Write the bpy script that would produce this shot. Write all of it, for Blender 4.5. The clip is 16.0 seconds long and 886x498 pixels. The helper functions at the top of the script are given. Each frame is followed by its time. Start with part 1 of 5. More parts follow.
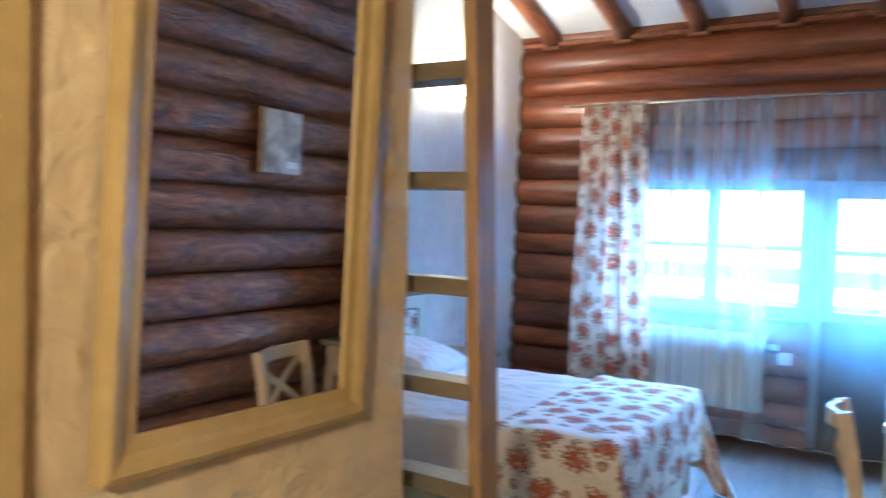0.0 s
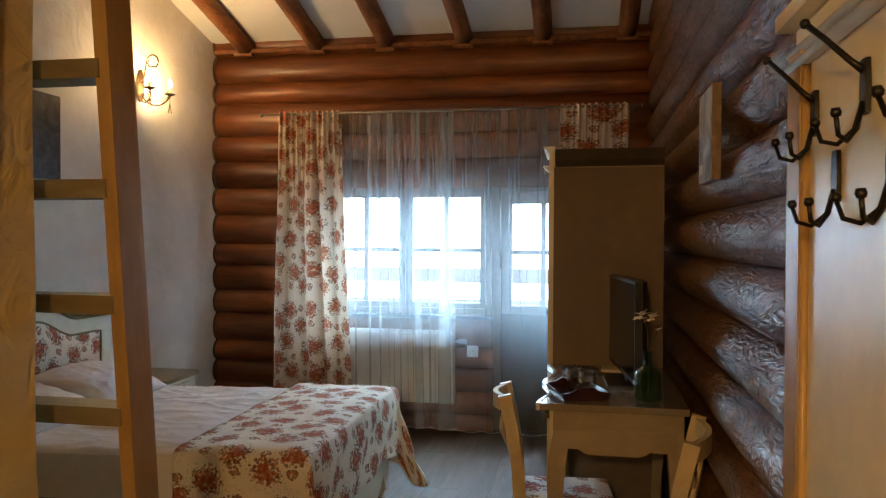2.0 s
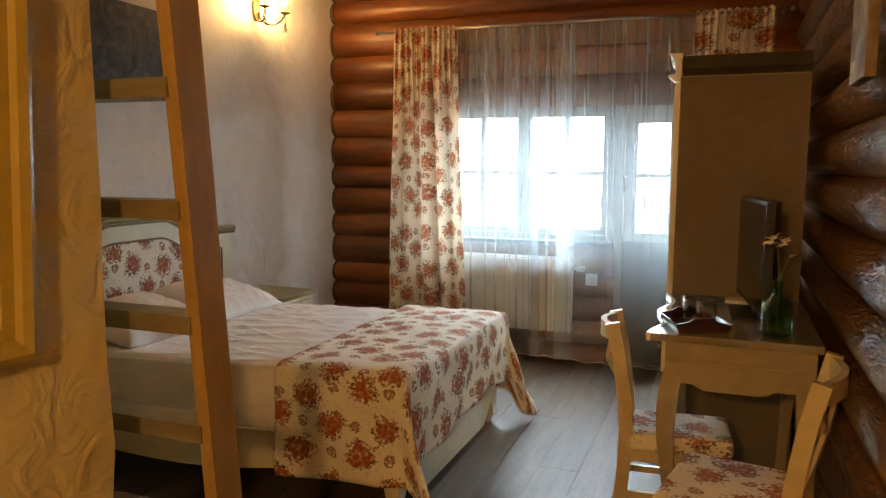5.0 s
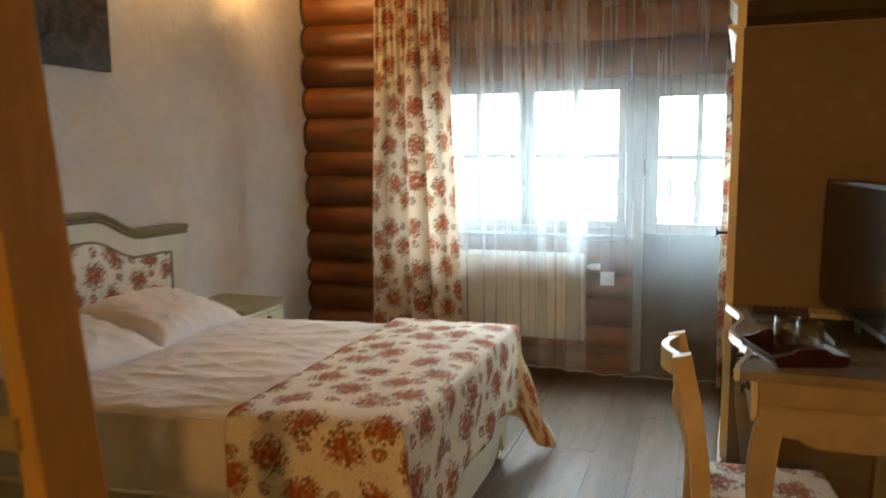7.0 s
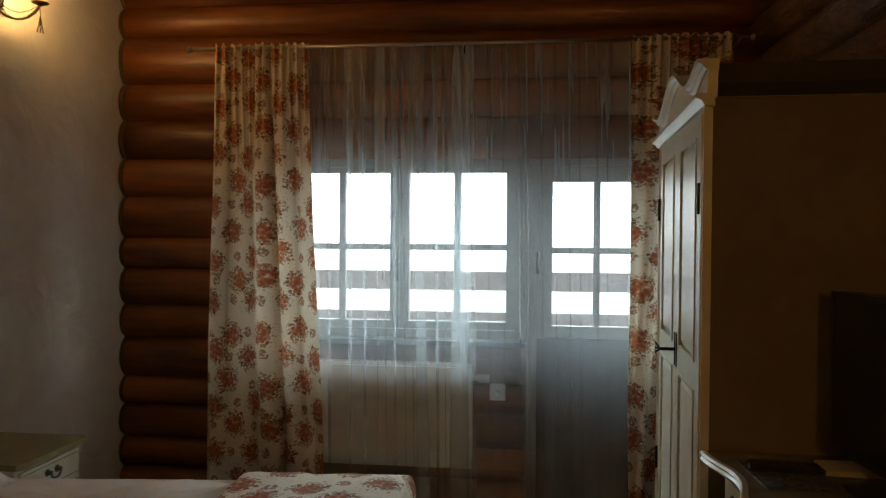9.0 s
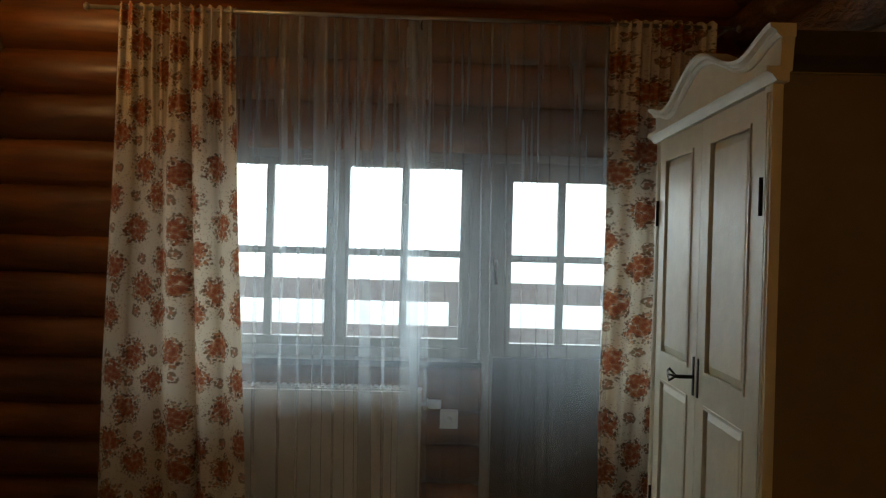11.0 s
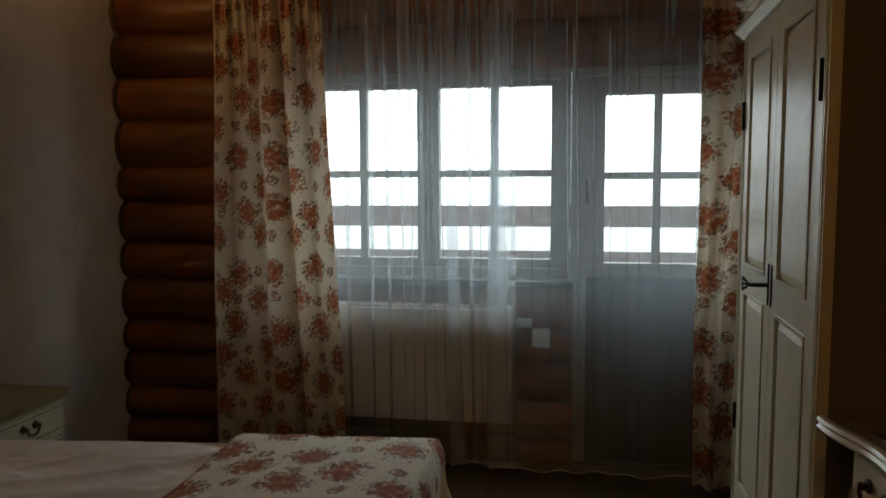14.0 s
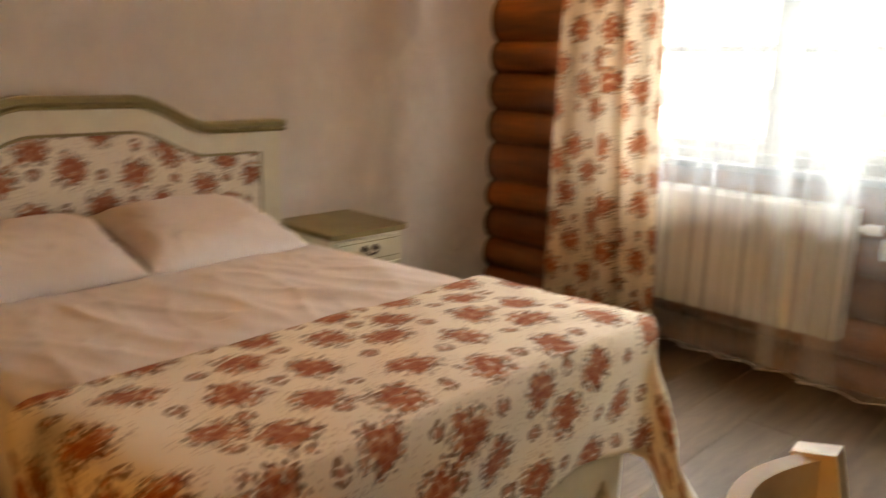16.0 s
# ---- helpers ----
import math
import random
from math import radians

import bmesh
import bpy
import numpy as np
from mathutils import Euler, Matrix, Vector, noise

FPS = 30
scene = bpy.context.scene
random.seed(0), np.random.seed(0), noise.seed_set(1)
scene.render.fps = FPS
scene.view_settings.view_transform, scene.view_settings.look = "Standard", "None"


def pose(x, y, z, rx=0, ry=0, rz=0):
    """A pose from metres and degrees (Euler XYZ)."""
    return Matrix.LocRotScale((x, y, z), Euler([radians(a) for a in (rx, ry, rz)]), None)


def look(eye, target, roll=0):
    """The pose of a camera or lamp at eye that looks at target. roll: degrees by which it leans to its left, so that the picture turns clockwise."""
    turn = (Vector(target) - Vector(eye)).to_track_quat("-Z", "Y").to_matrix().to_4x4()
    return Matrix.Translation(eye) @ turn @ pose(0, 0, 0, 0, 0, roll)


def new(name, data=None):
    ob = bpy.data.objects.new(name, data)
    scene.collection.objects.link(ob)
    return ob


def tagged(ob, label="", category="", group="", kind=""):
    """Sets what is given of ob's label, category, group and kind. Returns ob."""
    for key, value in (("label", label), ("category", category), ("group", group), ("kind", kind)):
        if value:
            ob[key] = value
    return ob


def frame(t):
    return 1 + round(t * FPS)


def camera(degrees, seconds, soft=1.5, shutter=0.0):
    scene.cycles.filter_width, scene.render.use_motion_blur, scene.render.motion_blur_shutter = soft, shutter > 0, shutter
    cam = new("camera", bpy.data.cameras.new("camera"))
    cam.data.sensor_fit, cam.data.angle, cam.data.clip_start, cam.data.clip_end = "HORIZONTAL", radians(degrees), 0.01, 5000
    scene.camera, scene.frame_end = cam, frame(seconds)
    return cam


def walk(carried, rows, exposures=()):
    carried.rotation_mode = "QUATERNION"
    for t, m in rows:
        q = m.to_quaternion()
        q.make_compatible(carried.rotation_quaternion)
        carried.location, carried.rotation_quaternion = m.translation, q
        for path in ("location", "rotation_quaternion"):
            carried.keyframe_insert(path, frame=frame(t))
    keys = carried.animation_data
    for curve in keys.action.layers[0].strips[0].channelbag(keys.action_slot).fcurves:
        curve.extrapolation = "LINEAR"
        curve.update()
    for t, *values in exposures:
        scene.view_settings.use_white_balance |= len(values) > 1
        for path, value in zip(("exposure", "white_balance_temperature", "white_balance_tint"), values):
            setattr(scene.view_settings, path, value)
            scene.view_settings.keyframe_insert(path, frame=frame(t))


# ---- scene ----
cam = camera(61.1, 16.0, 1.2, 0.5)
PATH = [
    (0, (0.088, 0.264, 1.486), (-0.963, 1.964, 1.415), 2.1),
    (0.5, (0.12, 0.288, 1.487), (-0.575, 2.163, 1.434), 1.9),
    (1, (0.151, 0.294, 1.49), (-0.314, 2.239, 1.458), 1.3),
    (1.5, (0.186, 0.3, 1.49), (-0.193, 2.263, 1.46), 0.7),
    (2, (0.232, 0.324, 1.483), (-0.139, 2.289, 1.453), 0.3),
    (2.5, (0.278, 0.343, 1.483), (-0.142, 2.298, 1.444), 0.0),
    (3, (0.308, 0.363, 1.473), (-0.181, 2.301, 1.394), -0.1),
    (3.5, (0.328, 0.382, 1.462), (-0.237, 2.296, 1.345), -0.3),
    (4, (0.337, 0.391, 1.456), (-0.279, 2.288, 1.318), 0.3),
    (6.5, (0.079, 1.01, 1.387), (-0.694, 2.828, 1.074), -0.6),
    (7, (-0.035, 1.219, 1.4), (-0.69, 3.093, 1.151), -0.4),
    (7.5, (-0.104, 1.444, 1.429), (-0.68, 3.355, 1.297), 0.0),
    (8, (-0.152, 1.671, 1.456), (-0.739, 3.582, 1.386), 1.1),
    (8.5, (-0.303, 1.813, 1.451), (-0.729, 3.766, 1.418), 1.2),
    (9, (-0.431, 1.978, 1.445), (-0.663, 3.964, 1.412), 0.4),
    (9.5, (-0.468, 2.161, 1.432), (-0.658, 4.152, 1.405), 1.3),
    (10, (-0.565, 2.32, 1.426), (-0.685, 4.316, 1.408), 1.9),
    (12.5, (-0.824, 2.529, 1.412), (-0.634, 4.52, 1.409), 0.2),
    (13, (-0.762, 2.544, 1.384), (-0.596, 4.536, 1.318), -0.3),
    (13.5, (-0.637, 2.502, 1.379), (-0.728, 4.498, 1.291), -0.2),
    (14, (-0.476, 2.485, 1.344), (-0.807, 4.45, 1.168), -0.2),
    (14.5, (-0.351, 2.562, 1.307), (-0.791, 4.499, 1.076), -0.8),
    (15, (-0.208, 2.672, 1.291), (-0.758, 4.571, 0.987), -1.1),
    (15.5, (-0.008, 2.71, 1.292), (-0.928, 4.45, 0.94), 0.7),
    (16, (0.145, 2.70, 1.281), (-1.216, 4.085, 0.809), 1.33),
]
EXPO = [
    (0.0, 2.28, 3580, 8), (0.5, 1.54, 3800, 9), (1.0, 1.09, 4300, 8), (1.5, 1.00, 4950, 10), (2.0, 1.05, 5650, 11), (3.0, 1.00, 6350, 11), (4.0, 1.15, 6750, 13),
    (6.5, 1.82, 6950, 13), (7.0, 1.42, 7150, 13), (8.0, 0.43, 7450, 14), (8.5, 0.10, 7400, 14), (9.0, -0.32, 7350, 13), (10.0, -0.57, 7150, 13), (12.5, -0.72, 7450, 15),
    (13.0, -0.94, 7450, 15), (13.5, -0.99, 7450, 15), (14.0, -1.02, 7450, 15), (14.5, 0.20, 8150, 20), (15.0, 1.01, 8850, 25), (15.5, 1.28, 9150, 26), (16.0, 1.46, 9450, 27),
]
walk(cam, [(t, look(e, g, r)) for t, e, g, r in PATH], EXPO)

# ---- world and lights ----
world = bpy.data.worlds.new("world")
scene.world = world
world.use_nodes = True
wnt = world.node_tree
sky = wnt.nodes.new("ShaderNodeTexSky")
sky.sky_type, sky.sun_disc = "NISHITA", False
sky.sun_elevation, sky.sun_rotation = radians(35), radians(150)
wnt.links.new(sky.outputs[0], wnt.nodes["Background"].inputs[0])
wnt.nodes["Background"].inputs[1].default_value = 0.10


def lamp(name, at, power, colour, radius):
    data = bpy.data.lights.new(name, "POINT")
    data.energy, data.color, data.shadow_soft_size = power, colour, radius
    ob = new(name, data)
    ob.location = at
    return ob


WARM = (1.0, 0.58, 0.19)
BULBS = [(-2.585, 4.83, 2.475), (-2.585, 5.07, 2.475)]
for at in BULBS:
    lamp("sconce_bulb_light", at, 17.0, WARM, 0.02)
lamp("entrance_lamp_light", (0.05, -0.38, 1.82), 27.0, (1.0, 0.52, 0.14), 0.06)

# ---- materials ----


def material(name, colour, rough=0.5, metal=0.0, second=None, scale=6.0, stretch=(1, 1, 1), bump=0.0, bscale=30.0, fine=0.0, vary=0.0, detail=5.0, distort=0.4, coords="Object", coat=0.0):
    """Two-scale mottled paint, wood or stone: colour to second by stretched noise, fine grain, relief."""
    m = bpy.data.materials.new(name)
    m.use_nodes = True
    nt = m.node_tree
    p = nt.nodes["Principled BSDF"]
    p.inputs["Roughness"].default_value, p.inputs["Metallic"].default_value = rough, metal
    p.inputs["Coat Weight"].default_value = coat
    p.inputs["Coat Roughness"].default_value = 0.25
    tc = nt.nodes.new("ShaderNodeTexCoord")
    mp = nt.nodes.new("ShaderNodeMapping")
    mp.inputs["Scale"].default_value = stretch
    nt.links.new(tc.outputs[coords], mp.inputs[0])
    info = nt.nodes.new("ShaderNodeObjectInfo")
    shift = nt.nodes.new("ShaderNodeVectorMath")
    shift.operation = "MULTIPLY_ADD"
    shift.inputs[1].default_value = (1, 1, 1)
    spread = nt.nodes.new("ShaderNodeCombineXYZ")
    grow = nt.nodes.new("ShaderNodeMath")
    grow.operation, grow.inputs[1].default_value = "MULTIPLY", 37.0
    nt.links.new(info.outputs["Random"], grow.inputs[0])
    for i in range(3):
        nt.links.new(grow.outputs[0], spread.inputs[i])
    nt.links.new(mp.outputs[0], shift.inputs[0])
    nt.links.new(spread.outputs[0], shift.inputs[2])
    big = nt.nodes.new("ShaderNodeTexNoise")
    big.inputs["Scale"].default_value, big.inputs["Detail"].default_value, big.inputs["Distortion"].default_value = scale, detail, distort
    nt.links.new(shift.outputs[0], big.inputs[0])
    ramp = nt.nodes.new("ShaderNodeValToRGB")
    ramp.color_ramp.elements[0].position, ramp.color_ramp.elements[1].position = 0.33, 0.68
    ramp.color_ramp.elements[0].color = (*(second or [c * 0.86 for c in colour]), 1)
    ramp.color_ramp.elements[1].color = (*colour, 1)
    nt.links.new(big.outputs[0], ramp.inputs[0])
    out = ramp.outputs[0]
    if fine:
        small = nt.nodes.new("ShaderNodeTexNoise")
        small.inputs["Scale"].default_value, small.inputs["Detail"].default_value = scale * 6, 4
        nt.links.new(shift.outputs[0], small.inputs[0])
        mr = nt.nodes.new("ShaderNodeMapRange")
        mr.inputs["From Min"].default_value, mr.inputs["From Max"].default_value = 0.3, 0.7
        mr.inputs["To Min"].default_value, mr.inputs["To Max"].default_value = 1 - fine, 1 + fine * 0.5
        nt.links.new(small.outputs[0], mr.inputs[0])
        mul = nt.nodes.new("ShaderNodeVectorMath")
        mul.operation = "SCALE"
        nt.links.new(out, mul.inputs[0])
        nt.links.new(mr.outputs[0], mul.inputs["Scale"])
        out = mul.outputs[0]
    if vary:
        hsv = nt.nodes.new("ShaderNodeHueSaturation")
        mr = nt.nodes.new("ShaderNodeMapRange")
        mr.inputs["To Min"].default_value, mr.inputs["To Max"].default_value = 1 - vary, 1 + vary
        nt.links.new(info.outputs["Random"], mr.inputs[0])
        nt.links.new(mr.outputs[0], hsv.inputs["Value"])
        nt.links.new(out, hsv.inputs["Color"])
        out = hsv.outputs[0]
    nt.links.new(out, p.inputs["Base Color"])
    if bump:
        bn = nt.nodes.new("ShaderNodeTexNoise")
        bn.inputs["Scale"].default_value, bn.inputs["Detail"].default_value, bn.inputs["Distortion"].default_value = bscale, 4, distort
        nt.links.new(shift.outputs[0], bn.inputs[0])
        b = nt.nodes.new("ShaderNodeBump")
        b.inputs["Strength"].default_value, b.inputs["Distance"].default_value = bump, 0.02
        nt.links.new(bn.outputs[0], b.inputs["Height"])
        nt.links.new(b.outputs[0], p.inputs["Normal"])
        nt.links.new(b.outputs[0], p.inputs["Coat Normal"])
    return m


LOG = material("varnished_log", (0.28, 0.086, 0.016), 0.42, second=(0.11, 0.031, 0.006), scale=2.6, stretch=(0.3, 2.2, 2.2), bump=0.16, bscale=9, fine=0.28, vary=0.2, distort=0.5, coat=0.2)
LOG_PEELED = material("peeled_varnished_log", (0.31, 0.135, 0.05), 0.30, second=(0.13, 0.048, 0.017), scale=5, stretch=(0.5, 1.4, 1.4), bump=0.9, bscale=13, fine=0.3, vary=0.15, distort=3.2, coat=1.0)
BEAM = material("stained_beam", (0.34, 0.13, 0.035), 0.5, second=(0.17, 0.06, 0.018), scale=5, stretch=(3, 0.4, 3), bump=0.3, bscale=14, fine=0.3, vary=0.15)
PLASTER = material("trowelled_plaster", (0.79, 0.755, 0.70), 0.85, second=(0.71, 0.665, 0.60), scale=1.6, bump=0.6, bscale=5, fine=0.05, distort=1.1)
CEILING = material("ceiling_paint", (0.78, 0.77, 0.75), 0.8, second=(0.72, 0.71, 0.69), scale=1.2, bump=0.1, bscale=12)
PLANK = material("laminate_plank", (0.150, 0.103, 0.066), 0.44, second=(0.100, 0.068, 0.042), scale=4, stretch=(7, 0.6, 1), bump=0.05, bscale=20, fine=0.22, vary=0.14, coat=0.06)
GROUT = material("plank_joint", (0.05, 0.04, 0.03), 0.8)
CREAM = material("cream_paint", (0.79, 0.75, 0.59), 0.32, second=(0.72, 0.68, 0.52), scale=3, bump=0.06, bscale=40, fine=0.06)
# cream wardrobe sides; their shade is put into this brown base colour
CREAM_SHADED = material("shaded_cream_side_paint", (0.24, 0.19, 0.138), 0.8, second=(0.20, 0.157, 0.114), scale=3, bump=0.06, bscale=30, fine=0.08)
CREAM_WARM = material("cream_chair_paint", (0.68, 0.58, 0.38), 0.36, second=(0.58, 0.48, 0.29), scale=5, bump=0.06, bscale=40, fine=0.08)
# desk body, apron and legs: a darker cream than the drawers
DESK_PAINT = material("darker_cream_desk_paint", (0.42, 0.36, 0.26), 0.42, second=(0.35, 0.30, 0.21), scale=4, bump=0.06, bscale=40, fine=0.08)
GLOSS_CREAM = material("glossy_cream_edge", (0.74, 0.70, 0.58), 0.16, second=(0.68, 0.64, 0.52), scale=6, fine=0.05, coat=0.8)
OLIVE = material("olive_paint", (0.30, 0.255, 0.115), 0.36, second=(0.24, 0.20, 0.085), scale=5, bump=0.06, bscale=40, fine=0.1)
DARKTRIM = material("dark_olive_trim", (0.07, 0.057, 0.035), 0.9, second=(0.05, 0.04, 0.025), scale=5, fine=0.12, bump=0.06)
PARTITION = material("cream_plaster", (0.60, 0.51, 0.25), 0.8, second=(0.52, 0.43, 0.20), scale=1.8, bump=0.9, bscale=9, fine=0.06, distort=1.4)
LADDER = material("ladder_paint", (0.37, 0.24, 0.078), 0.42, second=(0.29, 0.18, 0.055), scale=4, stretch=(2, 2, 0.4), bump=0.1, bscale=25, fine=0.12)
OCHRE = material("ochre_brown_paint", (0.50, 0.35, 0.14), 0.35, second=(0.42, 0.28, 0.10), scale=4, stretch=(2, 2, 0.4), bump=0.06, bscale=30, fine=0.1)
RUNG = material("rung_paint", (0.20, 0.165, 0.085), 0.45, second=(0.15, 0.12, 0.06), scale=6, stretch=(0.4, 2, 2), bump=0.1, bscale=25, fine=0.12)
FRAME_GOLD = material("mirror_frame_paint", (0.42, 0.32, 0.075), 0.4, second=(0.35, 0.26, 0.055), scale=5, bump=0.08, bscale=30, fine=0.08)
DESKTOP = material("desk_top_varnish", (0.27, 0.24, 0.19), 0.16, second=(0.21, 0.185, 0.145), scale=4, stretch=(1, 5, 1), fine=0.12, coat=0.6)
SHEET = material("cotton_sheet", (0.82, 0.77, 0.74), 0.85, second=(0.77, 0.72, 0.69), scale=3, bump=0.3, bscale=7, fine=0.03, distort=1.2)
WHITE = material("white_plastic", (0.78, 0.78, 0.76), 0.35, scale=3)
RADIATOR = material("radiator_enamel", (0.80, 0.79, 0.76), 0.3, scale=2, fine=0.03)
# one mid grey for window frame, sashes, door frame and glazing bars
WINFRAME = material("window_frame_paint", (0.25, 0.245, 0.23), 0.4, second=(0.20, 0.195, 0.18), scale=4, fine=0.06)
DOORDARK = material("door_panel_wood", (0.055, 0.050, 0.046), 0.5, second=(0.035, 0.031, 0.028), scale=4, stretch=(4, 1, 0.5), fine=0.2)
IRON = material("black_iron", (0.03, 0.028, 0.026), 0.38, 0.8, fine=0.1)
BRONZE = material("aged_bronze", (0.12, 0.075, 0.035), 0.35, 0.85, fine=0.2, scale=20)
PEWTER = material("antique_pewter", (0.16, 0.14, 0.11), 0.35, 0.9, fine=0.2, scale=20)
STEEL = material("brushed_rod", (0.45, 0.42, 0.38), 0.3, 0.9, scale=20)
PLASTIC = material("black_plastic", (0.02, 0.02, 0.022), 0.35, scale=8)
SCREEN = material("tv_screen", (0.012, 0.013, 0.015), 0.12, scale=2)
TRAYWOOD = material("burgundy_lacquer", (0.040, 0.010, 0.018), 0.3, second=(0.028, 0.007, 0.013), scale=8, fine=0.1, coat=0.4)
PAPER = material("printed_card", (0.62, 0.56, 0.44), 0.7, scale=6, fine=0.05)
LACE = material("black_lace_mat", (0.03, 0.027, 0.024), 0.6, second=(0.16, 0.15, 0.13), scale=26, detail=1, distort=2.5)
PETAL = material("white_petal", (0.85, 0.83, 0.76), 0.6, scale=20)
STEM = material("plant_stem", (0.10, 0.12, 0.04), 0.6, scale=20)
PHOTO = material("dark_photo_print", (0.10, 0.095, 0.09), 0.35, second=(0.012, 0.012, 0.013), scale=7, detail=7, distort=1.8, fine=0.5)
STONEPRINT = material("stone_photo_print", (0.62, 0.60, 0.56), 0.4, second=(0.22, 0.21, 0.20), scale=9, detail=1, distort=0.6, fine=0.2)
OLDWOOD = material("whitewashed_wood", (0.28, 0.21, 0.15), 0.65, second=(0.15, 0.10, 0.06), scale=9, stretch=(1, 4, 0.6), fine=0.25)
RAILWOOD = material("weathered_rail", (0.46, 0.47, 0.48), 0.75, second=(0.35, 0.355, 0.36), scale=5, fine=0.2)
CANDLE = material("candle_sleeve", (0.75, 0.66, 0.45), 0.5, scale=10)
ROPE = material("dark_caulk_rope", (0.10, 0.065, 0.035), 0.8, scale=30, fine=0.3)


def emitter(name, colour, strength):
    m = bpy.data.materials.new(name)
    m.use_nodes = True
    p = m.node_tree.nodes["Principled BSDF"]
    p.inputs["Base Color"].default_value = (0.8, 0.8, 0.8, 1)
    p.inputs["Emission Color"].default_value = (*colour, 1)
    p.inputs["Emission Strength"].default_value = strength
    return m


BULB = emitter("lit_bulb", (1.0, 0.72, 0.34), 45)


def overcast(name, colour, above, below, horizon, zenith):
    """Overcast sky, brighter with height, over a dimmer pale distance."""
    m = emitter(name, colour, above)
    nt = m.node_tree
    at, sep, mr = (nt.nodes.new(n) for n in ("ShaderNodeNewGeometry", "ShaderNodeSeparateXYZ", "ShaderNodeMapRange"))
    mr.interpolation_type = "SMOOTHSTEP"
    mr.inputs["From Min"].default_value, mr.inputs["From Max"].default_value = horizon - 1.5, horizon + 1.5
    mr.inputs["To Min"].default_value, mr.inputs["To Max"].default_value = below, above
    nt.links.new(at.outputs["Position"], sep.inputs[0])
    nt.links.new(sep.outputs["Z"], mr.inputs[0])
    high, both = nt.nodes.new("ShaderNodeMapRange"), nt.nodes.new("ShaderNodeMath")
    high.inputs["From Min"].default_value, high.inputs["From Max"].default_value = 4.0, 28.0
    high.inputs["To Min"].default_value, high.inputs["To Max"].default_value = 0.0, zenith
    nt.links.new(sep.outputs["Z"], high.inputs[0])
    nt.links.new(mr.outputs[0], both.inputs[0])
    nt.links.new(high.outputs[0], both.inputs[1])
    nt.links.new(both.outputs[0], nt.nodes["Principled BSDF"].inputs["Emission Strength"])
    return m


SKYGLOW = overcast("bright_overcast", (0.70, 0.90, 1.0), 4.9, 1.6, 1.0, 8.6)


def clear(name, colour, rough, ior):
    m = bpy.data.materials.new(name)
    m.use_nodes = True
    p = m.node_tree.nodes["Principled BSDF"]
    p.inputs["Base Color"].default_value = (*colour, 1)
    p.inputs["Roughness"].default_value, p.inputs["IOR"].default_value, p.inputs["Transmission Weight"].default_value = rough, ior, 1.0
    return m


def thin_glass(name, colour, blend):
    """Blown thin-walled glass: see-through, with gloss that grows towards the rim."""
    m = bpy.data.materials.new(name)
    m.use_nodes = True
    nt = m.node_tree
    nt.nodes.remove(nt.nodes["Principled BSDF"])
    see, shine, mix, edge = (nt.nodes.new(n) for n in ("ShaderNodeBsdfTransparent", "ShaderNodeBsdfGlossy", "ShaderNodeMixShader", "ShaderNodeLayerWeight"))
    see.inputs[0].default_value = (*colour, 1)
    shine.inputs["Roughness"].default_value = 0.06
    edge.inputs["Blend"].default_value = blend
    nt.links.new(edge.outputs["Facing"], mix.inputs[0])
    nt.links.new(see.outputs[0], mix.inputs[1])
    nt.links.new(shine.outputs[0], mix.inputs[2])
    nt.links.new(mix.outputs[0], nt.nodes["Material Output"].inputs[0])
    return m


GLASS = thin_glass("clear_glass", (0.95, 0.96, 0.96), 0.28)
PANE = clear("window_pane", (1, 1, 1), 0.0, 1.02)
GREENGLASS = thin_glass("green_bottle_glass", (0.66, 0.86, 0.74), 0.24)
MIRROR = material("silvered_mirror", (0.86, 0.86, 0.85), 0.02, 1.0, second=(0.85, 0.85, 0.84), scale=1)


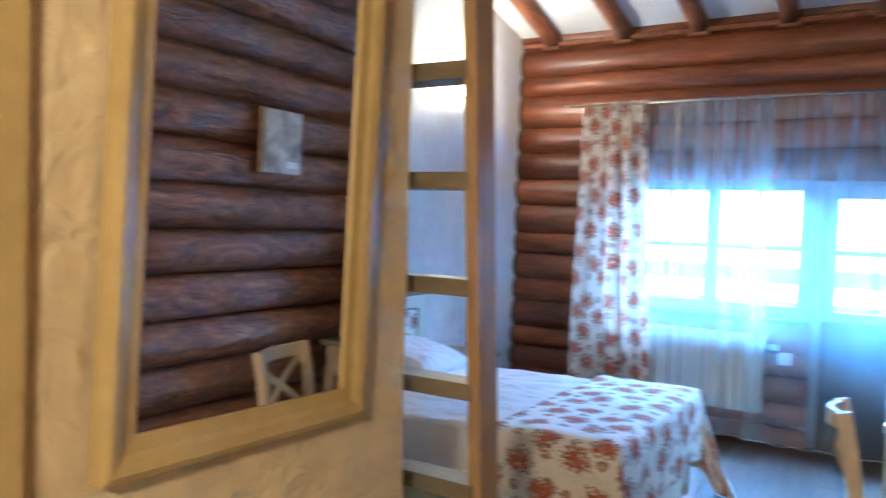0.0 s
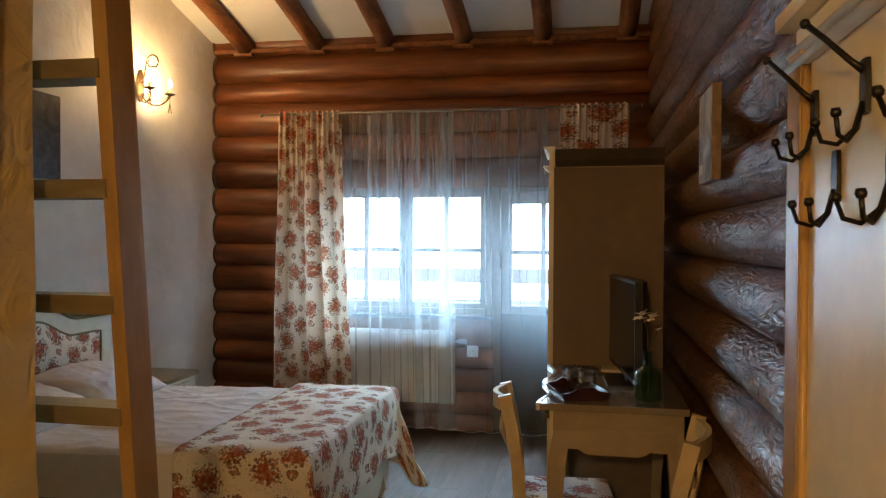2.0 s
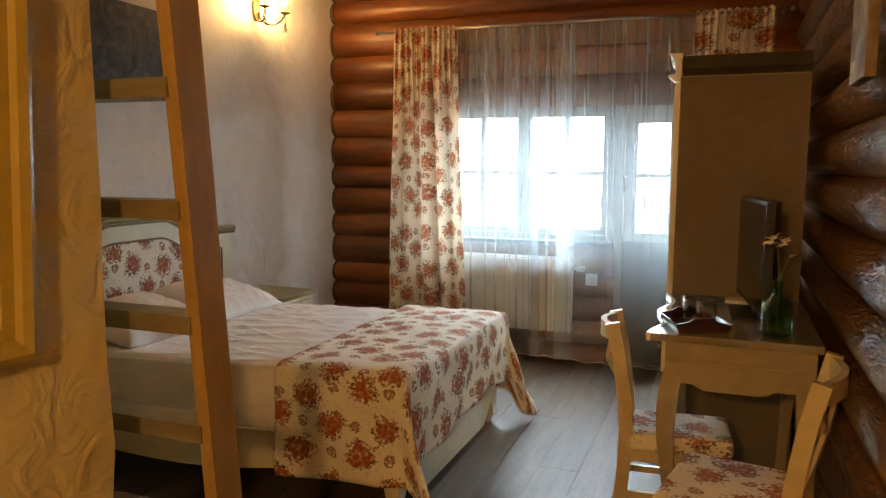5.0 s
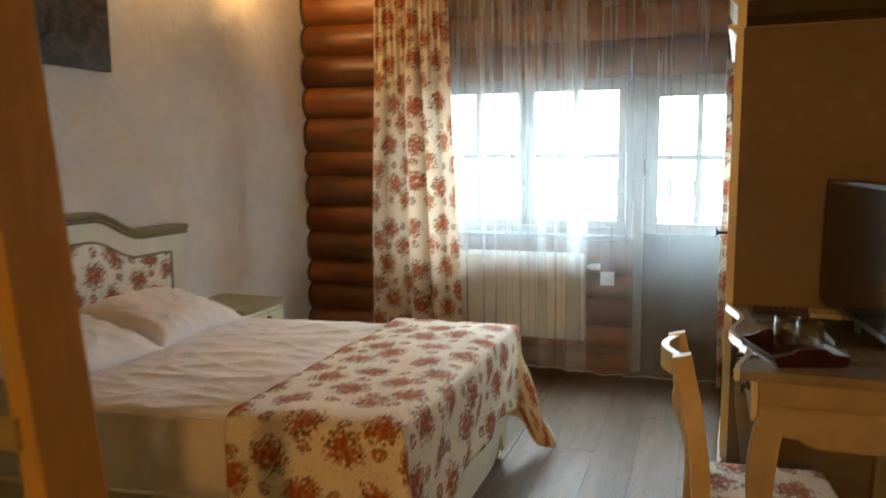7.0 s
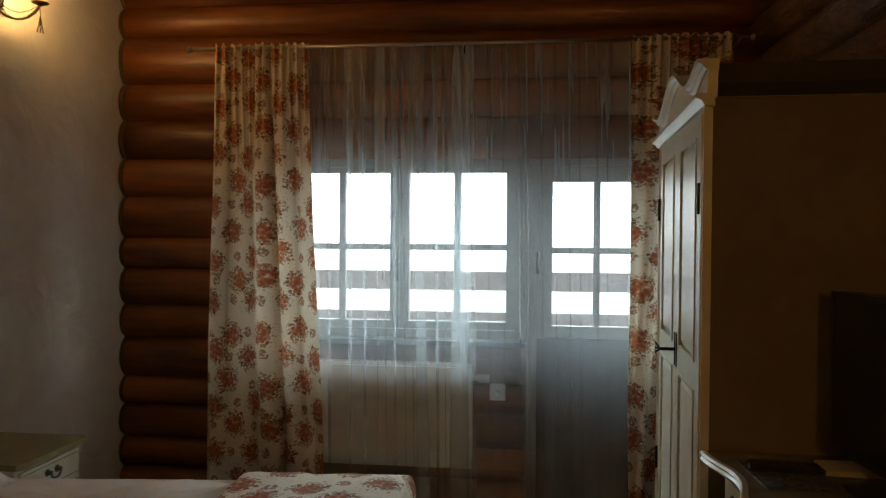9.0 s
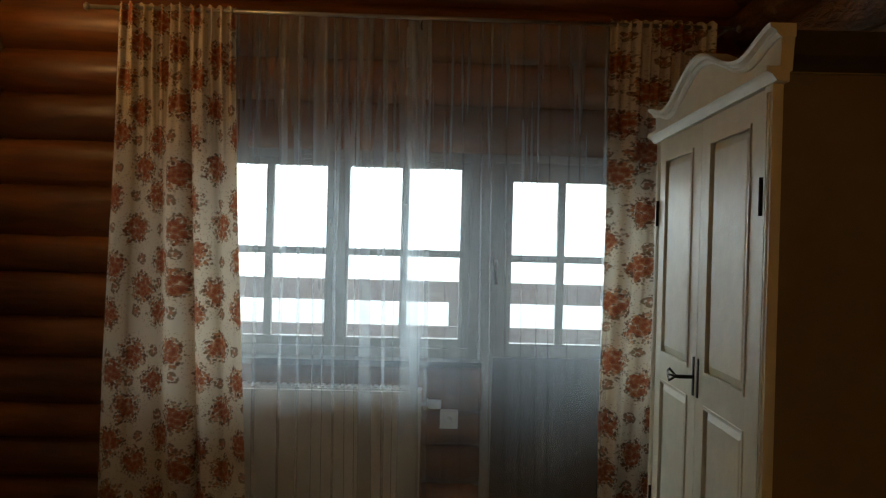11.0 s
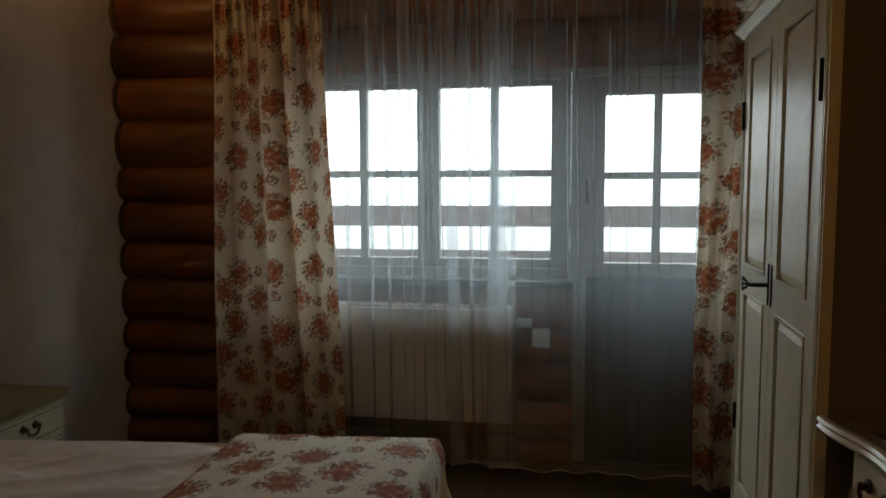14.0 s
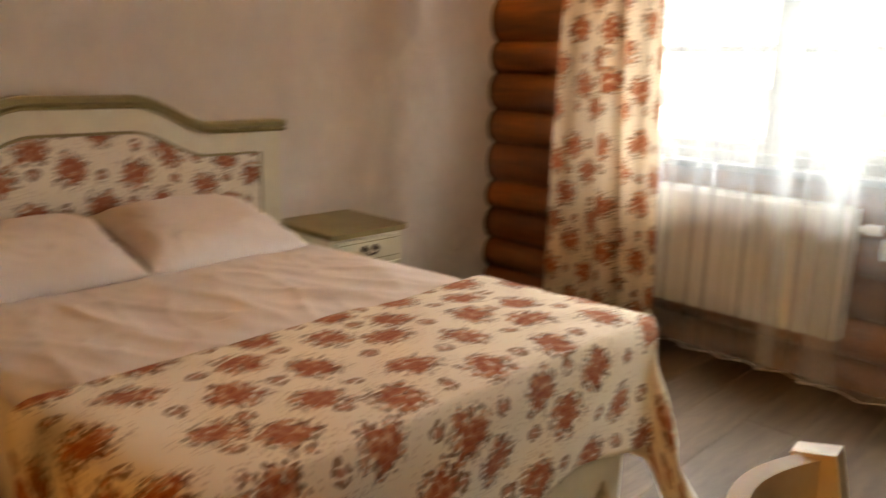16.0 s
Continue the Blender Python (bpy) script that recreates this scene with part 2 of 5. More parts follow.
def sheer_material(name, lo, hi, through_share):
    m = bpy.data.materials.new(name)
    m.use_nodes = True
    nt = m.node_tree
    nt.nodes.remove(nt.nodes["Principled BSDF"])
    out = nt.nodes["Material Output"]
    see, soft, thru = (nt.nodes.new(n) for n in ("ShaderNodeBsdfTransparent", "ShaderNodeBsdfDiffuse", "ShaderNodeBsdfTranslucent"))
    soft.inputs[0].default_value = (0.80, 0.80, 0.78, 1)
    thru.inputs[0].default_value = (0.66, 0.78, 0.86, 1)
    half, mix = nt.nodes.new("ShaderNodeMixShader"), nt.nodes.new("ShaderNodeMixShader")
    half.inputs[0].default_value = through_share
    weave = nt.nodes.new("ShaderNodeTexNoise")
    weave.inputs["Scale"].default_value, weave.inputs["Detail"].default_value = 9, 1
    tc = nt.nodes.new("ShaderNodeTexCoord")
    nt.links.new(tc.outputs["UV"], weave.inputs[0])
    mr = nt.nodes.new("ShaderNodeMapRange")
    mr.inputs["From Min"].default_value, mr.inputs["From Max"].default_value = 0.32, 0.68
    mr.inputs["To Min"].default_value, mr.inputs["To Max"].default_value = lo, hi
    nt.links.new(weave.outputs[0], mr.inputs[0])
    # the gathered heading carries more cloth in fine upright pleats
    pleat = nt.nodes.new("ShaderNodeTexNoise")
    pleat.inputs["Scale"].default_value, pleat.inputs["Detail"].default_value = 42, 1
    nt.links.new(tc.outputs["UV"], pleat.inputs[0])
    pm, sep, hm, mu, ad = (nt.nodes.new(n) for n in ("ShaderNodeMapRange", "ShaderNodeSeparateXYZ", "ShaderNodeMapRange", "ShaderNodeMath", "ShaderNodeMath"))
    pm.inputs["From Min"].default_value, pm.inputs["From Max"].default_value = 0.42, 0.70
    pm.inputs["To Min"].default_value, pm.inputs["To Max"].default_value = 0.0, 0.10
    nt.links.new(pleat.outputs[0], pm.inputs[0])
    nt.links.new(tc.outputs["UV"], sep.inputs[0])
    hm.interpolation_type = "SMOOTHSTEP"
    hm.inputs["From Min"].default_value, hm.inputs["From Max"].default_value = 0.024, 0.056
    nt.links.new(sep.outputs["Y"], hm.inputs[0])
    mu.operation = "MULTIPLY"
    nt.links.new(pm.outputs[0], mu.inputs[0])
    nt.links.new(hm.outputs[0], mu.inputs[1])
    nt.links.new(mr.outputs[0], ad.inputs[0])
    nt.links.new(mu.outputs[0], ad.inputs[1])
    nt.links.new(ad.outputs[0], mix.inputs[0])
    nt.links.new(soft.outputs[0], half.inputs[1])
    nt.links.new(thru.outputs[0], half.inputs[2])
    nt.links.new(see.outputs[0], mix.inputs[1])
    nt.links.new(half.outputs[0], mix.inputs[2])
    nt.links.new(mix.outputs[0], out.inputs[0])
    return m


HEM = material("voile_hem", (0.82, 0.80, 0.76), 0.8, scale=10)
SHEER = sheer_material("sheer_voile", 0.25, 0.30, 0.36)
SHEER_THIN = sheer_material("thin_sheer_voile", 0.22, 0.27, 0.38)


def floral(name, size=0.17, lets_light=0.0, ground=(0.84, 0.78, 0.66), sparse=0.0):
    """Cream cotton printed with staggered bouquets of red-brown roses and single buds between them; works on UV in metres."""
    m = bpy.data.materials.new(name)
    m.use_nodes = True
    nt = m.node_tree
    N, L = nt.nodes.new, nt.links.new
    p = nt.nodes["Principled BSDF"]
    p.inputs["Roughness"].default_value = 0.85

    def calc(op, a, b=None, clamp=False):
        n = N("ShaderNodeMath")
        n.operation, n.use_clamp = op, clamp
        for i, v in enumerate((a, b)):
            if v is None:
                continue
            if isinstance(v, (int, float)):
                n.inputs[i].default_value = v
            else:
                L(v, n.inputs[i])
        return n.outputs[0]

    def mix(f, a, b):
        n = N("ShaderNodeMix")
        n.data_type = "RGBA"
        L(f, n.inputs[0])
        for i, v in ((6, a), (7, b)):
            if isinstance(v, tuple):
                n.inputs[i].default_value = (*v, 1)
            else:
                L(v, n.inputs[i])
        return n.outputs[2]

    def step(v, lo, hi):
        n = N("ShaderNodeMapRange")
        n.interpolation_type = "SMOOTHSTEP"
        n.inputs["From Min"].default_value, n.inputs["From Max"].default_value = lo, hi
        n.inputs["To Min"].default_value, n.inputs["To Max"].default_value = 1, 0
        L(v, n.inputs[0])
        return n.outputs[0]

    uv = N("ShaderNodeTexCoord")
    wob = N("ShaderNodeTexNoise")
    wob.inputs["Scale"].default_value, wob.inputs["Detail"].default_value = 55, 3
    L(uv.outputs["UV"], wob.inputs[0])

    def lattice(dx, dy, scale, rand):
        mp = N("ShaderNodeMapping")
        mp.inputs["Rotation"].default_value = (0, 0, radians(45))
        mp.inputs["Scale"].default_value = (scale, scale, scale)
        mp.inputs["Location"].default_value = (dx, dy, 0)
        L(uv.outputs["UV"], mp.inputs[0])
        v = N("ShaderNodeTexVoronoi")
        v.voronoi_dimensions = "2D"
        v.inputs["Scale"].default_value, v.inputs["Randomness"].default_value = 1.0, rand
        L(mp.outputs[0], v.inputs[0])
        return v.outputs["Distance"]

    def cells(scale):
        v = N("ShaderNodeTexVoronoi")
        v.voronoi_dimensions = "2D"
        v.inputs["Scale"].default_value = scale
        L(uv.outputs["UV"], v.inputs[0])
        return v

    s = 1 / size
    big, bud = lattice(0, 0, s, 0.34), lattice(0.5, 0.5, s, 0.3)
    lump = N("ShaderNodeTexNoise")
    lump.inputs["Scale"].default_value, lump.inputs["Detail"].default_value = 26, 1
    L(uv.outputs["UV"], lump.inputs[0])
    ragged = calc("ADD", calc("MULTIPLY", calc("SUBTRACT", wob.outputs[0], 0.5), 0.30), calc("MULTIPLY", calc("SUBTRACT", lump.outputs[0], 0.5), 0.40))
    bigd, budd = calc("ADD", calc("ADD", big, ragged), sparse), calc("ADD", bud, calc("MULTIPLY", ragged, 0.3))
    petals, leaves, bits = cells(46), cells(80), cells(58)
    # a rose: dark heart, whorled petals, pale rim
    dist = calc("ADD", petals.outputs["Distance"], calc("MULTIPLY", calc("SUBTRACT", wob.outputs[0], 0.5), 0.4))

    def ramp(value, tones, hard=False):
        n = N("ShaderNodeValToRGB")
        n.color_ramp.interpolation = "CONSTANT" if hard else "LINEAR"
        els = n.color_ramp.elements
        while len(els) < len(tones):
            els.new(0.5)
        for e, (pos, c) in zip(els, tones):
            e.position, e.color = pos, (*c, 1)
        L(value, n.inputs[0])
        return n.outputs[0]

    def pick(cell):
        return calc("FRACT", calc("MULTIPLY", cell.outputs["Color"], 1.0))

    rose = ramp(dist, [(0.0, (0.23, 0.036, 0.016)), (0.16, (0.44, 0.115, 0.048)), (0.27, (0.25, 0.048, 0.024)), (0.40, (0.52, 0.19, 0.075)), (0.50, (0.35, 0.09, 0.035)), (0.68, (0.56, 0.32, 0.20))])
    leaf = ramp(pick(leaves), [(0.0, (0.11, 0.075, 0.035)), (0.4, (0.22, 0.11, 0.05)), (0.75, (0.36, 0.26, 0.15))], True)
    bit = ramp(pick(bits), [(0.0, (0.50, 0.19, 0.075)), (0.3, (0.17, 0.06, 0.028)), (0.55, (0.60, 0.34, 0.20)), (0.8, (0.25, 0.12, 0.052))], True)
    leafy = calc("MULTIPLY", step(bigd, 0.39, 0.47), step(leaves.outputs["Distance"], 0.38, 0.48))
    petalled = calc("MULTIPLY", step(bigd, 0.35, 0.39), step(bits.outputs["Distance"], 0.40, 0.52))
    sprig = calc("MULTIPLY", step(calc("ABSOLUTE", calc("SUBTRACT", bigd, 0.53)), 0.02, 0.05), step(leaves.outputs["Distance"], 0.16, 0.3))
    out = mix(calc("MULTIPLY", leafy, 0.8), ground, leaf)
    out = mix(calc("MULTIPLY", sprig, 0.5), out, (0.34, 0.20, 0.11))
    out = mix(calc("MULTIPLY", petalled, 0.92), out, bit)
    out = mix(calc("MULTIPLY", calc("MULTIPLY", step(bigd, 0.25, 0.30), step(dist, 0.66, 0.82)), 0.95), out, rose)
    budc = mix(step(budd, 0.05, 0.09), (0.24, 0.14, 0.07), (0.46, 0.18, 0.09))
    out = mix(calc("MULTIPLY", calc("MULTIPLY", step(budd, 0.125, 0.15), step(leaves.outputs["Distance"], 0.52, 0.66)), 0.88), out, budc)
    L(out, p.inputs["Base Color"])
    thread = N("ShaderNodeTexNoise")
    thread.inputs["Scale"].default_value = 350
    L(uv.outputs["UV"], thread.inputs[0])
    b = N("ShaderNodeBump")
    b.inputs["Strength"].default_value, b.inputs["Distance"].default_value = 0.15, 0.004
    L(thread.outputs[0], b.inputs["Height"])
    L(b.outputs[0], p.inputs["Normal"])
    if lets_light:
        tr, ms = N("ShaderNodeBsdfTranslucent"), N("ShaderNodeMixShader")
        L(out, tr.inputs[0])
        ms.inputs[0].default_value = lets_light
        L(p.outputs[0], ms.inputs[1])
        L(tr.outputs[0], ms.inputs[2])
        L(ms.outputs[0], nt.nodes["Material Output"].inputs[0])
    return m


FLORAL = floral("rose_print_cotton", 0.172, sparse=0.05)
FLORAL_CURTAIN = floral("rose_print_curtain", 0.185, 0.2, (0.76, 0.66, 0.52), sparse=0.035)

# ---- mesh helpers ----


def part(name, bm, mat, parent=None, label="", smooth=False, bevel=0.0):
    """Links a bmesh as one mesh object under a thing or part."""
    if bevel:
        bmesh.ops.bevel(bm, geom=[e for e in bm.edges if e.is_manifold and e.calc_face_angle(0) > 0.6], offset=bevel, segments=2, affect="EDGES", profile=0.6)
    bmesh.ops.recalc_face_normals(bm, faces=bm.faces)
    me = bpy.data.meshes.new(name)
    bm.to_mesh(me)
    bm.free()
    me.materials.append(mat)
    if smooth or bevel:
        me.polygons.foreach_set("use_smooth", [True] * len(me.polygons))
        if bevel:
            me.set_sharp_from_angle(angle=radians(40))
    ob = new(name, me)
    if parent:
        ob.parent = parent
    if label:
        ob["label"] = label
    return ob


def thing(name, at, label, category, group="", kind="", turn=0):
    ob = new(name)
    ob.matrix_basis = pose(*at, 0, 0, turn)
    ob.empty_display_size = 0.1
    return tagged(ob, label, category, group, kind)


def box(x0, y0, z0, x1, y1, z1, bm=None):
    bm = bm or bmesh.new()
    v = [bm.verts.new(c) for c in ((x0, y0, z0), (x1, y0, z0), (x1, y1, z0), (x0, y1, z0), (x0, y0, z1), (x1, y0, z1), (x1, y1, z1), (x0, y1, z1))]
    for f in ((3, 2, 1, 0), (4, 5, 6, 7), (0, 1, 5, 4), (1, 2, 6, 5), (2, 3, 7, 6), (3, 0, 4, 7)):
        bm.faces.new([v[i] for i in f])
    return bm


def prism(poly, a0, a1, axis="x", bm=None):
    """A polygon in the other two axes, drawn out along one axis."""
    bm = bm or bmesh.new()
    put = {"x": lambda a, u, w: (a, u, w), "y": lambda a, u, w: (u, a, w), "z": lambda a, u, w: (u, w, a)}[axis]
    lo = [bm.verts.new(put(a0, *q)) for q in poly]
    hi = [bm.verts.new(put(a1, *q)) for q in poly]
    n = len(poly)
    bm.faces.new(lo)
    bm.faces.new(hi[::-1])
    for i in range(n):
        bm.faces.new((lo[i], lo[(i + 1) % n], hi[(i + 1) % n], hi[i]))
    return bm


def lathe(profile, seg=24, bm=None, at=(0, 0, 0), closed=True):
    bm = bm or bmesh.new()
    rings = []
    for r, z in profile:
        rings.append([bm.verts.new((at[0] + r * math.cos(2 * math.pi * i / seg), at[1] + r * math.sin(2 * math.pi * i / seg), at[2] + z)) for i in range(seg)])
    for a, b in zip(rings, rings[1:]):
        for i in range(seg):
            bm.faces.new((a[i], a[(i + 1) % seg], b[(i + 1) % seg], b[i]))
    if closed:
        bm.faces.new(rings[0][::-1])
        bm.faces.new(rings[-1])
    return bm


def tube(points, radius, seg=8, bm=None, radii=None, square=None, up=(0, 0, 1)):
    """A round rod, or with square=(w, h) a bar, swept along points."""
    bm = bm or bmesh.new()
    pts = [Vector(q) for q in points]
    rings = []
    for i, q in enumerate(pts):
        d = (pts[min(i + 1, len(pts) - 1)] - pts[max(i - 1, 0)]).normalized()
        u = Vector(up)
        if abs(d.dot(u)) > 0.97:
            u = Vector((1, 0, 0))
        s = d.cross(u).normalized()
        w = s.cross(d).normalized()
        if square:
            k = radii[i] if radii else 1
            corners = [(-1, -1), (1, -1), (1, 1), (-1, 1)]
            rings.append([bm.verts.new(q + s * (a * square[0] * k / 2) + w * (b * square[1] * k / 2)) for a, b in corners])
        else:
            r = radii[i] if radii else radius
            rings.append([bm.verts.new(q + s * (r * math.cos(2 * math.pi * j / seg)) + w * (r * math.sin(2 * math.pi * j / seg))) for j in range(seg)])
    n = len(rings[0])
    for a, b in zip(rings, rings[1:]):
        for j in range(n):
            bm.faces.new((a[j], a[(j + 1) % n], b[(j + 1) % n], b[j]))
    bm.faces.new(rings[0][::-1])
    bm.faces.new(rings[-1])
    return bm


def arc(c, r, a0, a1, n, plane="xz"):
    out = []
    for i in range(n + 1):
        a = radians(a0 + (a1 - a0) * i / n)
        u, w = r * math.cos(a), r * math.sin(a)
        out.append({"xz": (c[0] + u, c[1], c[2] + w), "yz": (c[0], c[1] + u, c[2] + w), "xy": (c[0] + u, c[1] + w, c[2])}[plane])
    return out


def sheet(nu, nv, at, uv=None, bm=None):
    """A grid of (nu + 1) x (nv + 1) points at(u, v), u and v from 0 to 1, with UV in metres."""
    bm = bm or bmesh.new()
    lay = bm.loops.layers.uv.verify()
    g = [[bm.verts.new(at(i / nu, j / nv)) for j in range(nv + 1)] for i in range(nu + 1)]
    for i in range(nu):
        for j in range(nv):
            f = bm.faces.new((g[i][j], g[i + 1][j], g[i + 1][j + 1], g[i][j + 1]))
            if uv:
                for lp, (a, b) in zip(f.loops, ((i, j), (i + 1, j), (i + 1, j + 1), (i, j + 1))):
                    lp[lay].uv = uv(a / nu, b / nv)
    return bm


def flat_uv(bm):
    """UV in metres by each face's main direction."""
    lay = bm.loops.layers.uv.verify()
    bm.normal_update()
    for f in bm.faces:
        n = [abs(c) for c in f.normal]
        k = n.index(max(n))
        for lp in f.loops:
            c = lp.vert.co
            lp[lay].uv = (c.x, c.y) if k == 2 else ((c.y, c.z) if k == 0 else (c.x, c.z))
    return bm


def ease(a, b, k):
    k = min(max(k, 0.0), 1.0)
    return a + (b - a) * k * k * (3 - 2 * k)


def frame_of(x0, z0, x1, z1, w, y0, y1):
    """A rectangular surround in the xz plane, its bars butted."""
    bm = bmesh.new()
    box(x0, y0, z0, x0 + w, y1, z1, bm)
    box(x1 - w, y0, z0, x1, y1, z1, bm)
    box(x0 + w, y0, z0, x1 - w, y1, z0 + w, bm)
    box(x0 + w, y0, z1 - w, x1 - w, y1, z1, bm)
    return bm

# ---- large structure ----
WEST, EAST, NORTH, SOUTH = -2.75, 0.75, 6.02, -1.3
RISE = 0.25  # the ceiling climbs from the window wall to the back


def roof(y):
    return 3.04 + RISE * (NORTH - y)


def log_mesh(length, ry, rz, seed, rings=12, seg=18):
    """A hewn log along x, slightly uneven, from 0 to length."""
    bm = bmesh.new()
    rows = []
    for i in range(rings + 1):
        x = length * i / rings
        row = []
        for j in range(seg):
            a = 2 * math.pi * j / seg
            k = 1 + 0.035 * noise.noise((x * 1.7 + seed, math.cos(a) * 0.8, math.sin(a) * 0.8 + seed * 3))
            row.append(bm.verts.new((x, ry * k * math.cos(a), rz * (1 + (k - 1) * 0.5) * math.sin(a))))
        rows.append(row)
    for a, b in zip(rows, rows[1:]):
        for j in range(seg):
            bm.faces.new((a[j], a[(j + 1) % seg], b[(j + 1) % seg], b[j]))
    bm.faces.new(rows[0][::-1])
    bm.faces.new(rows[-1])
    return bm


# floor base, planks come last
tagged(part("floor", box(WEST - 0.2, SOUTH - 0.1, -0.12, EAST + 0.25, NORTH + 0.1, -0.006), GROUT), "grey-brown wood laminate floor of long planks", "floor", kind="structure")
FLOOR = bpy.data.objects["floor"]

# plastered west wall, gently uneven
bm = sheet(60, 40, lambda u, v: (WEST + 0.012 * noise.noise((u * 9, v * 6, 0.3)) + 0.006 * noise.noise((u * 31, v * 21, 2.3)), SOUTH + u * (NORTH + 0.25 - SOUTH), v * 5.1))
bm2 = box(WEST - 0.25, SOUTH - 0.05, -0.1, WEST - 0.05, NORTH + 0.28, 5.1, bm)
tagged(part("wall_west", bm2, PLASTER, smooth=True), "uneven hand-trowelled off-white plaster wall behind the bed", "wall", kind="structure")

# log wall with window and balcony door
SEAMS = (-0.05, 0.12, 0.293, 0.476, 0.636, 0.86, 1.047, 1.253, 1.426, 1.663, 1.875, 2.095, 2.299, 2.562, 2.730, 2.95, 3.14)
WX0, WX1, DX0, DX1, WZ0, WZ1 = -1.84, -0.45, -0.45, 0.36, 0.86, 1.875
core = bmesh.new()
for b in ((WEST - 0.2, -0.1, WX0, 3.3), (DX1, -0.1, EAST + 0.3, 3.3), (WX0, -0.1, WX1, WZ0), (WX0, WZ1, DX1, 3.3)):
    box(b[0], NORTH + 0.07, b[1], b[2], NORTH + 0.22, b[3], core)
WALL_N = tagged(part("wall_north", core, LOG), "orange-brown varnished log wall with window and balcony door", "wall", kind="structure")


def north_log(x0, x1, z0, z1, seed):
    ob = part("log", log_mesh(x1 - x0, 0.098, (z1 - z0) / 2 * 1.10, seed), LOG, WALL_N, smooth=True)
    ob.location = (x0, NORTH + 0.07, (z0 + z1) / 2)


for i, (z0, z1) in enumerate(zip(SEAMS, SEAMS[1:])):
    if z0 >= WZ1 - 0.01:
        north_log(WEST - 0.1, EAST + 0.1, z0, z1, i * 1.7)
    else:
        north_log(WEST - 0.1, WX0, z0, z1, i * 1.7)
        north_log(DX1, EAST + 0.1, z0, z1, i * 1.7 + 50)
        if z1 <= WZ0 + 0.01:
            north_log(WX0 + 0.002, WX1, z0, z1, i * 1.7 + 90)

# dark rope caulk where plaster meets the log ends
pts = []
for z0, z1 in zip(SEAMS[1:-1], SEAMS[2:]):
    for k in range(6):
        s = -1 + 2 * k / 6
        pts.append((WEST + 0.012, NORTH + 0.07 - 0.10 * math.sqrt(max(0.0, 1 - (s / 1.10) ** 2)), (z0 + z1) / 2 + s * (z1 - z0) / 2))
tagged(part("caulk_trim", tube(pts, 0.011, 6, up=(1, 0, 0)), ROPE, smooth=True), "dark rope caulking between logs and plaster", "trim", kind="structure")

# log wall along the desk side
core = box(EAST + 0.03, SOUTH - 0.05, -0.1, EAST + 0.25, NORTH + 0.28, 5.1)
WALL_E = tagged(part("wall_east", core, LOG_PEELED), "glossy varnished log wall with knots and peeled marks", "wall", kind="structure")
for i in range(-1, 25):
    z0 = 0.02 + 0.1975 * i
    ob = part("log", log_mesh(NORTH + 0.1 - SOUTH, 0.125, 0.1035, i * 2.3 + 7, rings=26, seg=22), LOG_PEELED, WALL_E, smooth=True)
    ob.matrix_basis = pose(EAST + 0.045, SOUTH, z0 + 0.099, 0, 0, 90)

# back wall, closing the entrance
tagged(part("wall_south", box(WEST - 0.2, SOUTH - 0.2, -0.1, EAST + 0.25, SOUTH, 5.2), PLASTER), "plain plaster wall behind the entrance", "wall", kind="structure")

# bathroom block with its loft, whose edge the ladder leans on
bm = box(WEST + 0.02, SOUTH + 0.004, -0.08, -0.925, 1.74, 2.62)
bmesh.ops.subdivide_edges(bm, edges=bm.edges, cuts=14, use_grid_fill=True)
for v in bm.verts:
    k = 0.007 * noise.noise(v.co * 4.3) + 0.003 * noise.noise(v.co * 17)
    if v.co.x > -0.94:
        v.co.x += k
    if v.co.y > 1.73:
        v.co.y += k
tagged(part("wall_bathroom", bm, PARTITION, smooth=False), "cream plastered partition block under the loft", "wall", kind="structure")
bm = bmesh.new()
prism([(0.66, 0.0), (0.815, 0.0), (0.815, 2.1), (0.66, 2.1)], -0.925, -0.897, "x", bm)
prism([(-0.2, 2.1), (0.815, 2.1), (0.815, 2.2), (-0.2, 2.2)], -0.925, -0.897, "x", bm)
tagged(part("door_trim", bm, FRAME_GOLD, bevel=0.004), "ochre painted door casing on the partition", "trim", kind="structure")

# sloping boarded ceiling
bm = prism([(SOUTH - 0.2, roof(SOUTH - 0.2)), (NORTH + 0.28, roof(NORTH + 0.28)), (NORTH + 0.28, roof(NORTH + 0.28) + 0.15), (SOUTH - 0.2, roof(SOUTH - 0.2) + 0.15)], WEST - 0.25, EAST + 0.28, "x")
tagged(part("ceiling", bm, CEILING), "white sloping ceiling between wooden beams", "ceiling", kind="structure")
first = None
for i, x in enumerate((-2.46, -1.86, -1.29, -0.685, -0.085, 0.525)):
    length = 7.35
    bm = bmesh.new()
    rows = []
    for r in range(25):
        d = length * r / 24
        ring = []
        for j in range(14):
            a = 2 * math.pi * j / 14
            k = 1 + 0.05 * noise.noise((d * 1.3 + i * 9, math.cos(a), math.sin(a)))
            ring.append(bm.verts.new((0.068 * k * math.cos(a) + 0.01 * noise.noise((d, i * 3.1, 0)), -d, 0.075 * k * math.sin(a) + RISE * d)))
        rows.append(ring)
    for a, b in zip(rows, rows[1:]):
        for j in range(14):
            bm.faces.new((a[j], a[(j + 1) % 14], b[(j + 1) % 14], b[j]))
    bm.faces.new(rows[0])
    bm.faces.new(rows[-1][::-1])
    ob = tagged(part("ceiling_beam", bm, BEAM, smooth=True), "rounded brown timber beam under the ceiling", "beam", "ceiling beams", "structure")
    ob.location = (x, NORTH - 0.0, 3.0)
    part("end_block", box(-0.075, -0.09, -0.075, 0.075, -0.03, -0.055), BEAM, ob)
